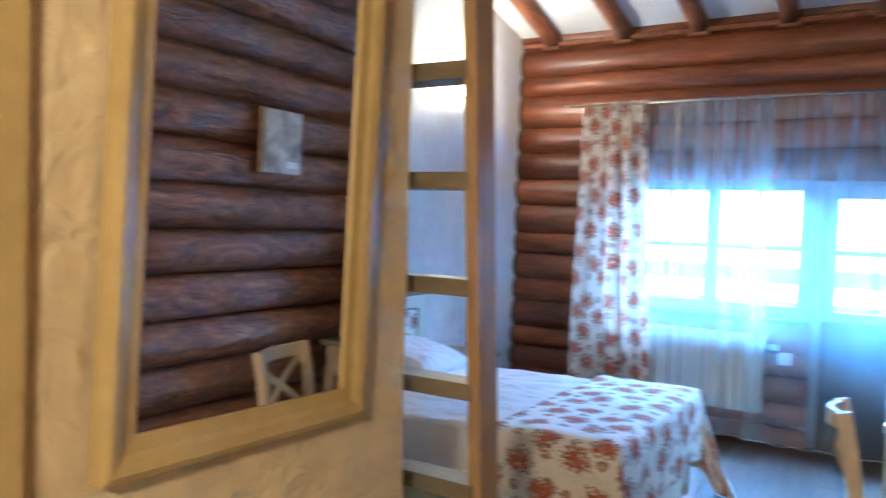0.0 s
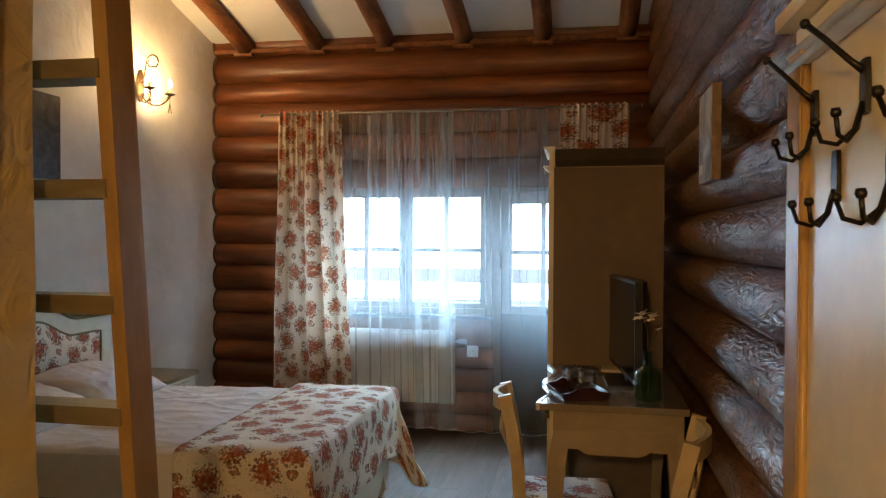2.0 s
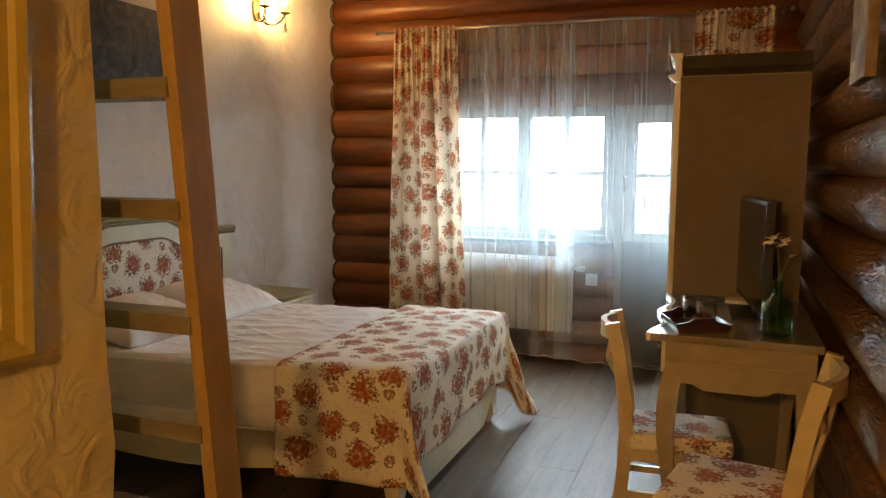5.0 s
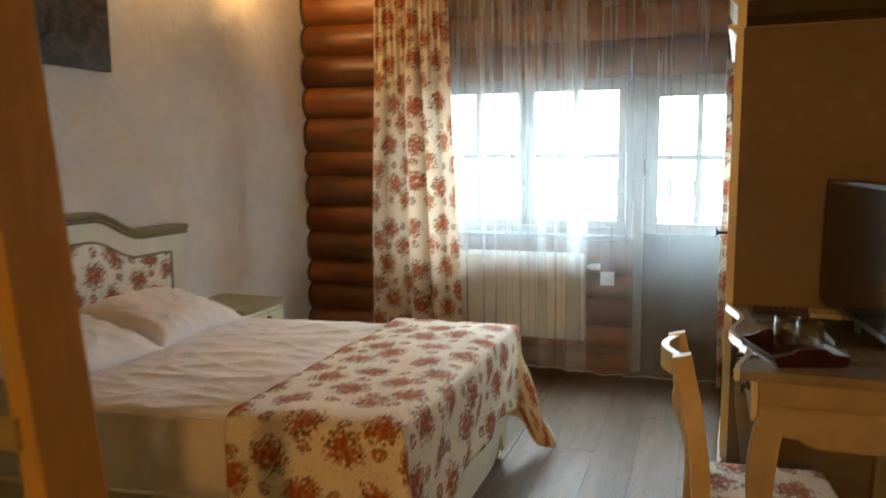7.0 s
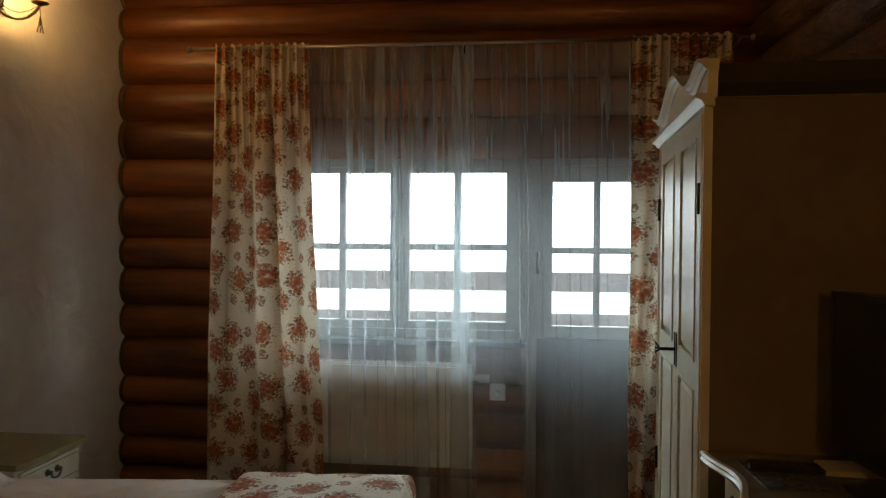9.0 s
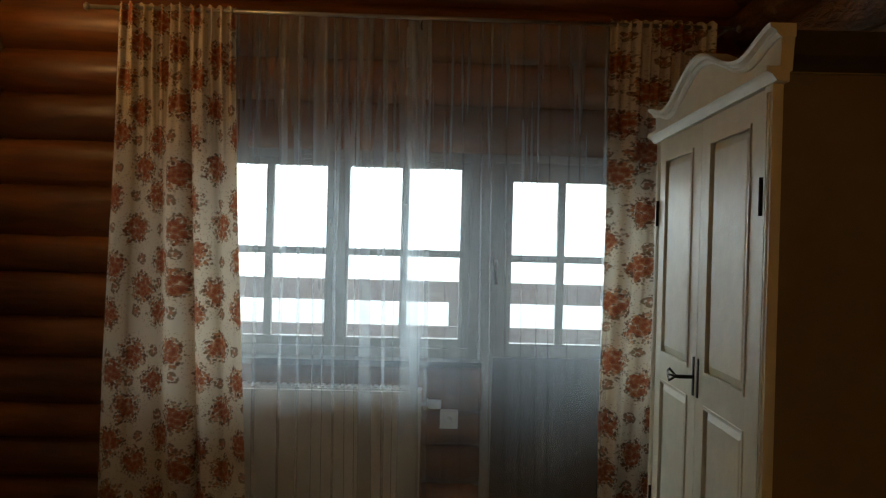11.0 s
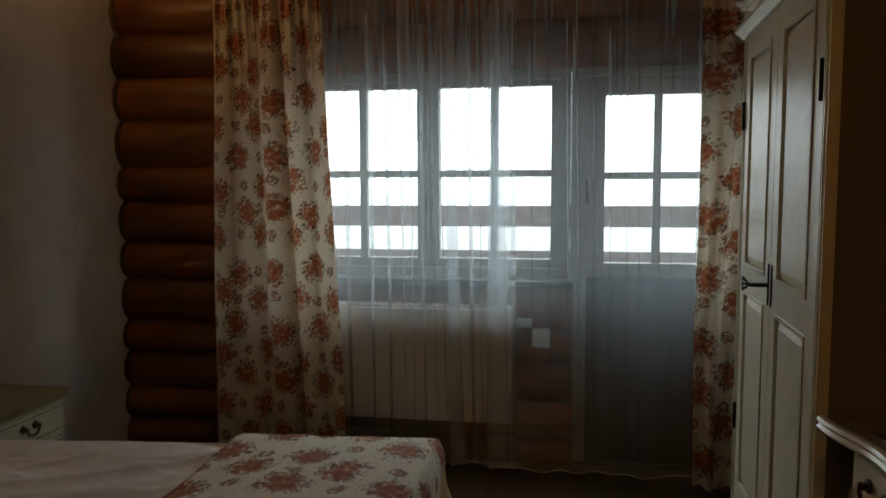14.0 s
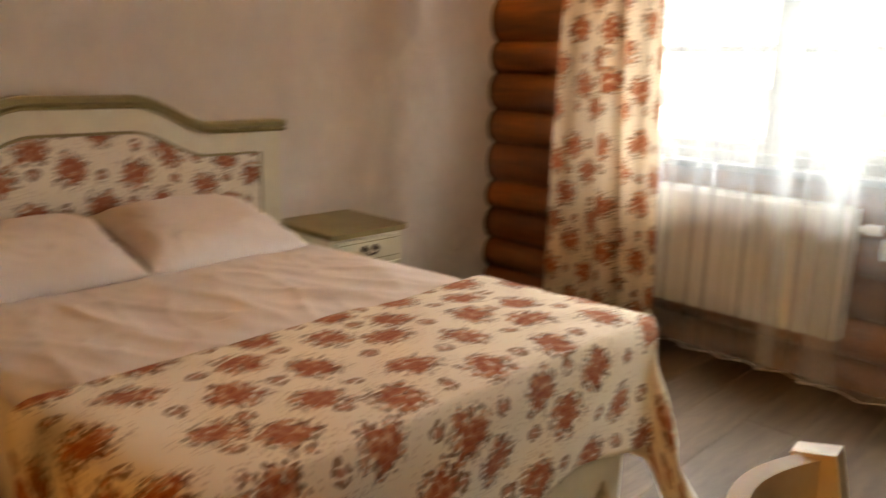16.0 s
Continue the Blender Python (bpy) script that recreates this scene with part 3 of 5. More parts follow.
bm = box(WEST + 0.03, NORTH - 0.055, 2.955, EAST - 0.06, NORTH - 0.02, 2.985)
tagged(part("wall_top_trim", bm, BEAM, bevel=0.004), "narrow wooden trim along the top log", "trim", kind="structure")

# window
WIN = thing("window_1", ((WX0 + WX1) / 2, NORTH + 0.06, 0), "grey-painted double casement window with glazing bars", "window", kind="structure")
wx = (WX0 + WX1) / 2
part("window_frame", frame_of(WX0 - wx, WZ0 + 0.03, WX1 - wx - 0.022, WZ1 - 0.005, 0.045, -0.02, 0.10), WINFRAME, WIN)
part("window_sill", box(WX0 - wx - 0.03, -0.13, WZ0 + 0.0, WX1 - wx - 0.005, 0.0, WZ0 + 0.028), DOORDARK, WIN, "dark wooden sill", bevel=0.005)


def sash(name, parent, x0, x1, z0, z1, bars_x, bar_z, y0, y1, border, low=None):
    """A glazed leaf: outer frame, glazing bars, panes; low gives a solid lower panel down to that height."""
    bm = bmesh.new()
    px0, px1, pz0, pz1 = x0 + border, x1 - border, z0 if low is None else low, z1 - border
    pz0 = z0 + border if low is None else low
    box(x0, y0, z0, px0, y1, z1, bm)
    box(px1, y0, z0, x1, y1, z1, bm)
    box(px0, y0, pz1, px1, y1, z1, bm)
    box(px0, y0, z0, px1, y1, pz0, bm)
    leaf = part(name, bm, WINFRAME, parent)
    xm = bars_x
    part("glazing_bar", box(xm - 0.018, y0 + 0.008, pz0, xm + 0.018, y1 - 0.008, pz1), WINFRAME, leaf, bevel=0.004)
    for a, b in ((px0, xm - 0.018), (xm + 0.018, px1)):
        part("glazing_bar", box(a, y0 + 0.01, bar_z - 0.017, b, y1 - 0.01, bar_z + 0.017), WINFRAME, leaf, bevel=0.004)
        for c, d in ((pz0, bar_z - 0.017), (bar_z + 0.017, pz1)):
            ob = part("pane", box(a, (y0 + y1) / 2 - 0.003, c, b, (y0 + y1) / 2 + 0.003, d), PANE, leaf)
            ob.visible_shadow = False
    return leaf


S1 = sash("sash", WIN, -1.795 - wx, -1.157 - wx, 0.925, 1.85, -1.482 - wx, 1.387, 0.01, 0.06, 0.052)
S2 = sash("sash", WIN, -1.153 - wx, -0.512 - wx, 0.925, 1.85, -0.833 - wx, 1.387, 0.01, 0.06, 0.052)
part("window_handle", tube([(-0.012, 0.0, 1.30), (-0.012, -0.035, 1.30), (-0.012, -0.038, 1.20)], 0.008), PEWTER, S2, smooth=True)

# balcony door
BD = thing("door_1", (0, NORTH + 0.05, 0), "half-glazed balcony door with dark wooden lower panel", "door", kind="structure")
bm = bmesh.new()
box(DX0 - 0.021, -0.03, 0, DX0 + 0.0495, 0.1, WZ1 - 0.008, bm)
box(DX1 - 0.0545, -0.03, 0, DX1 - 0.003, 0.1, WZ1 - 0.008, bm)
box(DX0 + 0.0495, -0.03, 1.8305, DX1 - 0.0545, 0.1, WZ1 - 0.008, bm)
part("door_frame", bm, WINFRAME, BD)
part("threshold", box(DX0 - 0.02, -0.04, -0.05, DX1, 0.16, 0.0085), DOORDARK, BD, "dark wooden threshold")
LEAF = sash("door_leaf", BD, DX0 + 0.05, DX1 - 0.055, 0.01, 1.83, -0.078, 1.374, 0.0, 0.05, 0.085, low=0.965)
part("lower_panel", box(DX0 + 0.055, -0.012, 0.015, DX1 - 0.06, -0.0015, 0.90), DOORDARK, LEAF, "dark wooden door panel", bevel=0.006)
part("door_handle", tube([(DX0 + 0.055, 0.0, 1.36), (DX0 + 0.055, -0.045, 1.36), (DX0 + 0.057, -0.048, 1.25)], 0.011), PEWTER, LEAF, "metal lever handle", smooth=True)

# balcony and bright sky
tagged(part("balcony_floor", box(-4.5, NORTH + 0.22, -0.2, 3, 8.2, -0.04), RAILWOOD), "weathered timber balcony deck", "balcony", kind="structure")
RAILING = thing("balcony_railing", (0, 7.5, -0.04), "weathered grey timber balcony railing of wide boards", "railing")
for z0, z1 in ((0.10, 0.26), (0.42, 0.56), (0.76, 0.93), (1.09, 1.23)):
    part("rail_board", box(-4.2, -0.012, z0, 2.6, 0.02, z1), RAILWOOD, RAILING, bevel=0.004)
for x in (-4.1, -2.2, -0.52, 1.2):
    part("post", box(x - 0.04, 0.02, 0.0, x + 0.04, 0.1, 1.22), RAILWOOD, RAILING, bevel=0.004)
bm = sheet(40, 6, lambda u, v: (-0.8 + 15 * math.cos(math.pi * u), 6.3 + 15 * math.sin(math.pi * u), -9 + 41 * v))
tagged(part("sky_backdrop", bm, SKYGLOW), "bright overcast sky beyond the balcony", "sky", kind="structure")

# ---- curtains at the window ----


def pleats(x, folds, depth, seed):
    """Depth of a hanging fold at x in 0..1, uneven."""
    w = x * folds + 0.35 * noise.noise((x * folds * 0.45, seed, 0))
    return depth * (math.sin(2 * math.pi * w) + 0.35 * math.sin(2 * math.pi * w * 2.13 + seed))


def curtain(name, top, bottom, y, z0, z1, folds, depth, full, mat, seed, label, group, over=0.0, nz=34):
    """Gathered cloth: pencil pleats at the heading run down into a few broad, uneven folds; full is cloth width over hanging width."""
    nx = int(folds * 34)

    def broad(u, v):
        w = u * folds + 0.75 * noise.noise((u * folds * 0.8, seed, v * 0.25))
        k = math.sin(2 * math.pi * w)
        return w, (abs(k) ** 0.6 * (1 if k > 0 else -1)) * (0.65 + 0.6 * noise.noise((u * folds * 1.1, seed + 7, 0.4 * v)))

    def at(u, v):
        a, b = ease(bottom[0], top[0], v), ease(bottom[1], top[1], v)
        head = ease(0, 1, (v - 0.66) / 0.34)
        w, k = broad(u, v)
        d = depth * k * (1.0 - 0.75 * head) + pleats(u, folds * 3.4, depth * 0.42, seed + 4) * head
        x = a + (b - a) * u + 0.012 * noise.noise((u * folds * 0.5, v * 2.2, seed))
        x += over * math.cos(2 * math.pi * w) * (1 - head) * math.sin(math.pi * u)
        z = z0 + (z1 - z0) * v
        if v == 1:
            z += 0.008 * math.sin(u * folds * 21)
        if v == 0:
            z += 0.006 * math.sin(u * folds * 5 + seed)
        return (x, y + d + 0.01 * noise.noise((u * 6, v * 5, seed + 9)), z)

    wide = abs(bottom[1] - bottom[0]) * full
    bm = sheet(nx, nz, at, lambda u, v: (u * wide + seed, v * (z1 - z0)))
    ob = part(name, bm, mat, None, smooth=True)
    return tagged(ob, label, "curtain", group)


curtain("curtain", (-2.085, -1.575), (-2.125, -1.475), 5.75, 0.03, 2.438, 3.6, 0.036, 1.3, FLORAL_CURTAIN, 1.3, "cream floral curtain with red roses gathered at the window side", "floral curtains", over=0.02)
curtain("curtain", (0.052, 0.53), (0.062, 0.31), 5.75, 0.03, 2.438, 3.0, 0.036, 1.3, FLORAL_CURTAIN, 5.9, "cream floral curtain with red roses beside the wardrobe", "floral curtains")


def sheer(top, bottom, y, z0, z1, tucks, seed, label, mat, fine, loose):
    """Thin veil that hangs straight; a tuck (place 0..1, width below, width above) doubles the cloth back on itself."""
    rnd = random.Random(int(seed * 10))
    taken = [c for c, _, _ in tucks]
    for i in range(fine):
        c = (i + rnd.uniform(0.25, 0.75)) / fine
        if min(abs(c - q) for q in taken) > 0.045:
            tucks = tucks + [(c, rnd.uniform(0.0002, 0.0012) * loose, rnd.uniform(0.006, 0.019) * loose)]
    tucks = sorted(tucks)
    stops = [(0.0, 0, 0, 0)]
    for k, (c, wb, wt) in enumerate(tucks):
        stops += [(c, wb / 2, wt / 2, 0.0), (c, 0, 0, 0.5), (c, -wb / 2, -wt / 2, 1.0)]
    stops.append((1.0, 0, 0, 1.0))
    cols = []
    for (c0, b0, t0, k0), (c1, b1, t1, k1) in zip(stops, stops[1:]):
        n = 2 if c0 == c1 else max(2, int((c1 - c0) * 60))
        for i in range(n):
            f = i / n
            cols.append((c0 + (c1 - c0) * f, b0 + (b1 - b0) * f, t0 + (t1 - t0) * f, math.sin(math.pi * f) if c0 == c1 else 0.0, 1 if (c0 == c1 and k1 == 0.5) else -1, 2 * max(abs(b0), abs(b1)), 2 * max(abs(t0), abs(t1))))
    cols.append((1.0, 0.0, 0.0, 0.0, 1, 0.0, 0.0))
    m = len(cols) - 1

    def at(u, v):
        c, wb, wt, s, side, fb, ft = cols[min(int(round(u * m)), m)]
        full = fb + (ft - fb) * v
        a, b = bottom[0] + (top[0] - bottom[0]) * v, bottom[1] + (top[1] - bottom[1]) * v
        x = a + (b - a) * c + wb + (wt - wb) * v + 0.010 * noise.noise((c * 5, v * 1.6, seed))
        yy = y + 0.014 * math.sin(c * 33 + 2 * noise.noise((c * 4, seed, 0))) + 0.012 * noise.noise((c * 9, v * 1.2, seed + 5)) + min(0.012, 0.7 * abs(full)) * s * side + min(0.006, 0.4 * abs(full)) * (1 if wb > 0 else (-1 if wb < 0 else 0))
        z = z0 + (z1 - z0) * v + (0.012 * noise.noise((c * 7, seed, 3)) if v == 0 else 0)
        return (x, yy, z)

    veil = tagged(part("sheer_curtain", sheet(m, 20, at, lambda u, v: (cols[min(int(round(u * m)), m)][0] * abs(bottom[1] - bottom[0]) + seed, v * 0.06)), mat, smooth=True), label, "curtain", "sheer curtains")
    part("hem", tube([at(i / m, 0.0) for i in range(m + 1)], 0.002, 5), HEM, veil, "stitched white hem", smooth=True)
    return veil


sheer((-1.64, -0.755), (-1.62, -0.715), 5.815, 0.055, 2.43,
      [(0.055, 0.010, 0.016), (0.17, 0.012, 0.022), (0.29, 0.008, 0.024), (0.38, 0.010, 0.020), (0.56, 0.008, 0.022), (0.715, 0.070, 0.022), (0.80, 0.012, 0.024), (0.93, 0.105, 0.045)],
      3.1, "translucent white sheer curtain over the window", SHEER, 17, 1.0)
sheer((-0.775, 0.13), (-0.735, 0.16), 5.80, 0.05, 2.43,
      [(0.035, 0.020, 0.022), (0.30, 0.002, 0.012), (0.91, 0.034, 0.020)],
      8.4, "translucent white sheer curtain over the balcony door", SHEER_THIN, 13, 0.6)

ROD = thing("curtain_rod", (-0.8, 5.755, 2.418), "thin metal curtain rod with small finials under the top logs", "curtain rod")
part("rod", tube([(-1.405, 0, 0), (1.41, 0, 0)], 0.009), STEEL, ROD, smooth=True)
part("track", tube([(-0.84, 0.055, 0.016), (0.93, 0.055, 0.016)], 0.006), STEEL, ROD, smooth=True)
for x in (-1.42, 1.425):
    part("finial", lathe([(0.002, -0.018), (0.013, -0.008), (0.015, 0), (0.013, 0.008), (0.002, 0.018)], 12, at=(x, 0, 0)), STEEL, ROD, smooth=True)
for x in (-1.3, 0.02, 1.38):
    part("bracket", tube([(x, 0.0, 0.0), (x, 0.235, 0.0), (x, 0.245, 0.03)], 0.006), STEEL, ROD, smooth=True)
part("hook", tube([(0.025, 0.055, 0.016), (0.025, 0.045, -0.03), (0.03, 0.045, -0.04)], 0.004), IRON, ROD, smooth=True)

# radiator, valve and socket
RAD = thing("radiator", (-1.26, 5.91, 0.23), "white flat steel panel radiator under the window", "radiator")
bm = box(-0.525, -0.050, 0.01, 0.525, -0.0302, 0.532)
part("front_panel", bm, RADIATOR, RAD, bevel=0.006)
part("body", box(-0.53, -0.03, 0.0, 0.53, 0.04, 0.54), RADIATOR, RAD, bevel=0.008)
bm = bmesh.new()
for i in range(34):
    x = -0.5 + i * 0.03
    box(x, -0.028, 0.541, x + 0.018, 0.036, 0.548, bm)
part("top_grille", bm, RADIATOR, RAD)
part("valve", tube([(0.53, 0, 0.47), (0.56, 0, 0.47), (0.565, 0, 0.47), (0.62, 0, 0.47)], 0.02, 14, radii=[0.01, 0.012, 0.021, 0.021]), WHITE, RAD, "white thermostat valve", smooth=True)
part("pipe", tube([(0.555, 0, 0.47), (0.555, 0.10, 0.47)], 0.009), WHITE, RAD, smooth=True)
for x in (-0.4, 0.4):
    part("bracket", box(x - 0.015, 0.04, 0.1, x + 0.015, 0.075, 0.44), RADIATOR, RAD)
SOCK = thing("wall_socket", (-0.6, 5.975, 0.618), "white square wall socket on the log wall", "socket")
part("plate", box(-0.042, -0.012, -0.042, 0.042, 0.0, 0.042), WHITE, SOCK, bevel=0.004)
part("back_box", box(-0.036, 0.0005, -0.036, 0.036, 0.05, 0.036), WHITE, SOCK)
part("insert", lathe([(0.021, 0.0), (0.021, 0.004), (0.015, 0.0045), (0.014, 0.001)], 20), WHITE, SOCK, smooth=True)
SOCK.children[1].matrix_basis = pose(0, -0.0115, 0, 90, 0, 0)

# ---- bed ----
BX, BY0, BY1, FOOT, TOP = -2.72, 2.94, 4.31, -0.875, 0.605
SKEW = 0.115  # the bed stands slightly askew to its headboard wall


def skew(bm, x0):
    for v in bm.verts:
        v.co.y += SKEW * (v.co.x - x0)
    return bm


BED = thing("bed", (BX, 3.72, 0), "cream-painted double bed with upholstered floral headboard", "bed")


def crest(y, base, rise, flat, end):
    """The headboard's line: a raised middle that swings down to level shoulders."""
    a = abs(y)
    return base + rise * (1 - ease(0, 1, (a - flat) / (end - flat)))


HALF = 0.815
HN = 48
# headboard body behind panel
poly = [(-HALF, 0.12)] + [(HALF, 0.12)] + [(HALF - 2 * HALF * i / HN, crest(HALF - 2 * HALF * i / HN, 1.0, 0.108, 0.19, 0.50)) for i in range(HN + 1)]
HB = part("headboard", prism(poly, -0.005, 0.045, "x"), CREAM, BED)
rail = bmesh.new()
shape = [(-0.012, -0.004), (0.062, -0.004), (0.068, 0.006), (0.060, 0.014), (0.072, 0.022), (0.074, 0.036), (0.060, 0.044), (-0.012, 0.044)]
rows = []
for i in range(HN + 1):
    y = -HALF - 0.02 + (2 * HALF + 0.04) * i / HN
    z = crest(y, 1.0, 0.108, 0.19, 0.50)
    rows.append([rail.verts.new((a, y, z + b)) for a, b in shape])
for a, b in zip(rows, rows[1:]):
    for j in range(len(shape)):
        k = (j + 1) % len(shape)
        rail.faces.new((a[j], a[k], b[k], b[j]))
rail.faces.new(rows[0])
rail.faces.new(rows[-1][::-1])
part("crest_rail", rail, OLIVE, HB, "olive-green painted moulding", smooth=False)
PH = 0.715
pan = sheet(40, 14, lambda u, v: (0.047 + 0.020 * (1 - abs(2 * u - 1) ** 6) * (1 - abs(2 * v - 1) ** 4), -PH + 2 * PH * u, 0.50 + v * (crest(-PH + 2 * PH * u, 0.91, 0.105, 0.17, 0.47) - 0.50)), lambda u, v: (2 * PH * u, 0.5 * v))
part("upholstered_panel", pan, FLORAL, HB, "floral upholstery with red roses", smooth=True)
pts = [(0.05, -PH, 0.5)] + [(0.05, -PH + 2 * PH * i / 40, crest(-PH + 2 * PH * i / 40, 0.91, 0.105, 0.17, 0.47)) for i in range(41)] + [(0.05, PH, 0.5)]
part("beading", tube(pts, 0.006, 6, up=(1, 0, 0)), OLIVE, HB, "dark olive beading", smooth=True)
LEN = FOOT - BX
for s in (-1, 1):
    y0, y1 = (BY0 - 3.72 + 0.012, BY0 - 3.72 + 0.04) if s < 0 else (BY1 - 3.72 - 0.04, BY1 - 3.72 - 0.012)
    low = [(LEN * i / 30, 0.20 + 0.035 * math.cos(2 * math.pi * i / 30) * (1 if 3 < i < 27 else 1) - 0.02) for i in range(31)]
    part("side_rail", skew(prism(low + [(LEN, 0.36), (0.045, 0.36)], y0, y1, "y"), 0), CREAM, BED)
w0, w1 = BY0 - 3.72 + 0.012, BY1 - 3.72 - 0.012
low = [(w0 + (w1 - w0) * i / 30, 0.035 + 0.13 * (ease(1, 0, (i - 0.5) / 5) * (i > 1) + ease(0, 1, (i - 24.5) / 5) * (i < 29))) for i in range(31)]
part("foot_rail", prism(low + [(w1, 0.42), (w0, 0.42)], LEN - 0.03, LEN - 0.002, "x"), CREAM, BED).location = (0, SKEW * LEN, 0)
for x in (0.09, LEN - 0.05):
    for y in (w0 + 0.035, w1 - 0.035):
        part("leg", tube([(x, y + SKEW * x, 0.34), (x, y + SKEW * x, 0.2), (x + 0.01, y + SKEW * x, 0.1), (x + 0.005, y + SKEW * x, 0.0)], 0.03, square=(0.06, 0.06), radii=[1, 1.05, 0.8, 0.7]), CREAM, BED, bevel=0.006)
part("slat_base", skew(box(0.05, w0 + 0.03, 0.28, LEN - 0.04, w1 - 0.03, 0.33), 0), CREAM, BED)


def soft_box(x0, x1, y0, y1, z0, z1, r, nx, ny, wrinkle, seed):
    """A rounded block with creased cloth; the grid runs over the top and down the sides."""
    bm = bmesh.new()
    side = z1 - z0
    L, W = x1 - x0, y1 - y0

    def line(t, length):
        # t from 0 to 1 over side, top, side: position along and drop
        total = length + 2 * side
        d = t * total
        if d < side:
            return 0.0, side - d
        if d > side + length:
            return length, d - side - length
        return d - side, 0.0

    def at(u, v):
        a, da = line(u, L)
        b, db = line(v, W)
        drop = min(max(da, db), side)
        z = z1 - drop
        ex = min(a, L - a) if da == 0 else 0
        ey = min(b, W - b) if db == 0 else 0
        e = min(ex, ey) if drop == 0 else 0
        if e < r and drop == 0:
            z -= (r - e) ** 2 / (2 * r) * 0.9
        x, y = x0 + a, y0 + b
        ridge = (1 - abs(noise.noise((x * 1.7 + y * 0.9, y * 5.5 - x * 2.2, seed)))) ** 5 + 0.7 * (1 - abs(noise.noise((x * 2.6 - y * 0.5, y * 9.0 + x * 1.8, seed + 6)))) ** 7
        k = wrinkle * (0.7 * noise.noise((x * 2.3 + y * 1.1, y * 7 - x * 2, seed)) + 0.35 * noise.noise((x * 7, y * 15 - x * 5, seed + 3)) + 0.75 * ridge - 0.3)
        if drop == 0:
            z += k
        else:
            if da > 0:
                x += (-1 if a == 0 else 1) * (0.012 * math.sin(math.pi * min(da / side, 1)) + k * 0.5)
            if db > 0:
                y += (-1 if b == 0 else 1) * (0.012 * math.sin(math.pi * min(db / side, 1)) + k * 0.5)
        return (x, y, z)

    return sheet(nx, ny, at, lambda u, v: (u * L, v * W), bm)


MATT = tagged(part("mattress", skew(soft_box(BX + 0.055, FOOT, BY0, BY1, 0.33, TOP, 0.05, 210, 200, 0.013, 2.0), BX), SHEET, smooth=True), "mattress under a creased pinkish-white fitted sheet", "mattress")
seam = [(BX + 0.06, BY0 - 0.008), (FOOT + 0.006, BY0 - 0.008), (FOOT + 0.006, BY1 + 0.008), (BX + 0.06, BY1 + 0.008)]
part("sheet_hem", tube([(x, y + SKEW * (x - BX), 0.338) for x, y in seam], 0.006, 6), SHEET, MATT, "stitched lower hem of the sheet", smooth=True)


def bedspread():
    """Floral throw over the foot of the bed: hangs on both sides and at the foot, with flared corners."""
    px, hang_foot, hang_side = 0.55, 0.37, 0.46
    width = BY1 - BY0 + 0.03
    nu, nv = 64, 110
    total_u, total_v = px + hang_foot, width + 2 * hang_side

    def at(u, v):
        p, q = u * total_u, v * total_v - hang_side
        dp = max(0.0, p - px)
        dq = max(-q, q - width, 0.0)
        s = -1 if q < 0 else 1
        d = math.hypot(dp, dq)
        x = FOOT + 0.026 + min(p, px) - px
        y = BY0 - 0.015 + min(max(q, 0), width)
        ang = math.atan2(dq, dp) if d > 0 else 0
        if dp > 0 and dq > 0:
            # the corner falls as one flap whose hem almost reaches the floor
            rim_d = min(hang_foot / max(math.cos(ang), 0.01), hang_side / max(math.sin(ang), 0.01))
            turn = radians(28 if s < 0 else 15)
            reach = ease(hang_foot, 0.575, ang / turn) if ang < radians(45) else ease(hang_side, 0.575, (radians(90) - ang) / turn)
            d *= reach / rim_d
        r = 0.045
        drop = max(0.0, d - r * 0.4)
        out = 0.02 * min(d / 0.06, 1)
        flare = 0.30 * max(0.0, math.sin(2 * ang)) ** 0.7 * d * min(1.0, 0.15 + d / 0.6)
        fold = 0.012 * math.sin(p * 17 + q * 13) * min(d / 0.2, 1)
        if d > 0:
            x += math.cos(ang) * (out + fold) + flare
            y += s * (math.sin(ang) * (out + fold) + flare * (0.02 if s > 0 else 0.45))
        z = TOP + 0.020 - drop * (1 + 0.03 * math.sin(2 * ang))
        e = min(px - p if dp == 0 else 0, q, width - q) if d == 0 else 0
        if d == 0:
            if e < 0.06:
                z -= (0.06 - e) ** 2 / 0.12 * 0.5
            z += 0.009 * noise.noise((p * 6, q * 5, 1.5)) + 0.004 * noise.noise((p * 17, q * 13, 4.5))
            z += 0.005 * (1 - abs(noise.noise((p * 5.5 + q * 0.8, q * 1.6, 8.5)))) ** 7
        else:
            z += 0.004 * noise.noise((p * 9, q * 9, 2.5)) - 0.015
        # the near foot side hangs lower than the far one
        if dp > 0 and dq == 0:
            z -= dp * 0.12 * (1 - q / width) - dp * 0.10 * (q / width) * (1 - ease(0, 1.6, (q / width - 0.72) / 0.28))
        # slanting free edge across the bed
        x += (1 - u) * (0.015 - 0.008 * (q / width))
        return (x, y, max(z, 0.012))

    return sheet(nu, nv, at, lambda u, v: (u * total_u + 0.03, v * total_v)), at


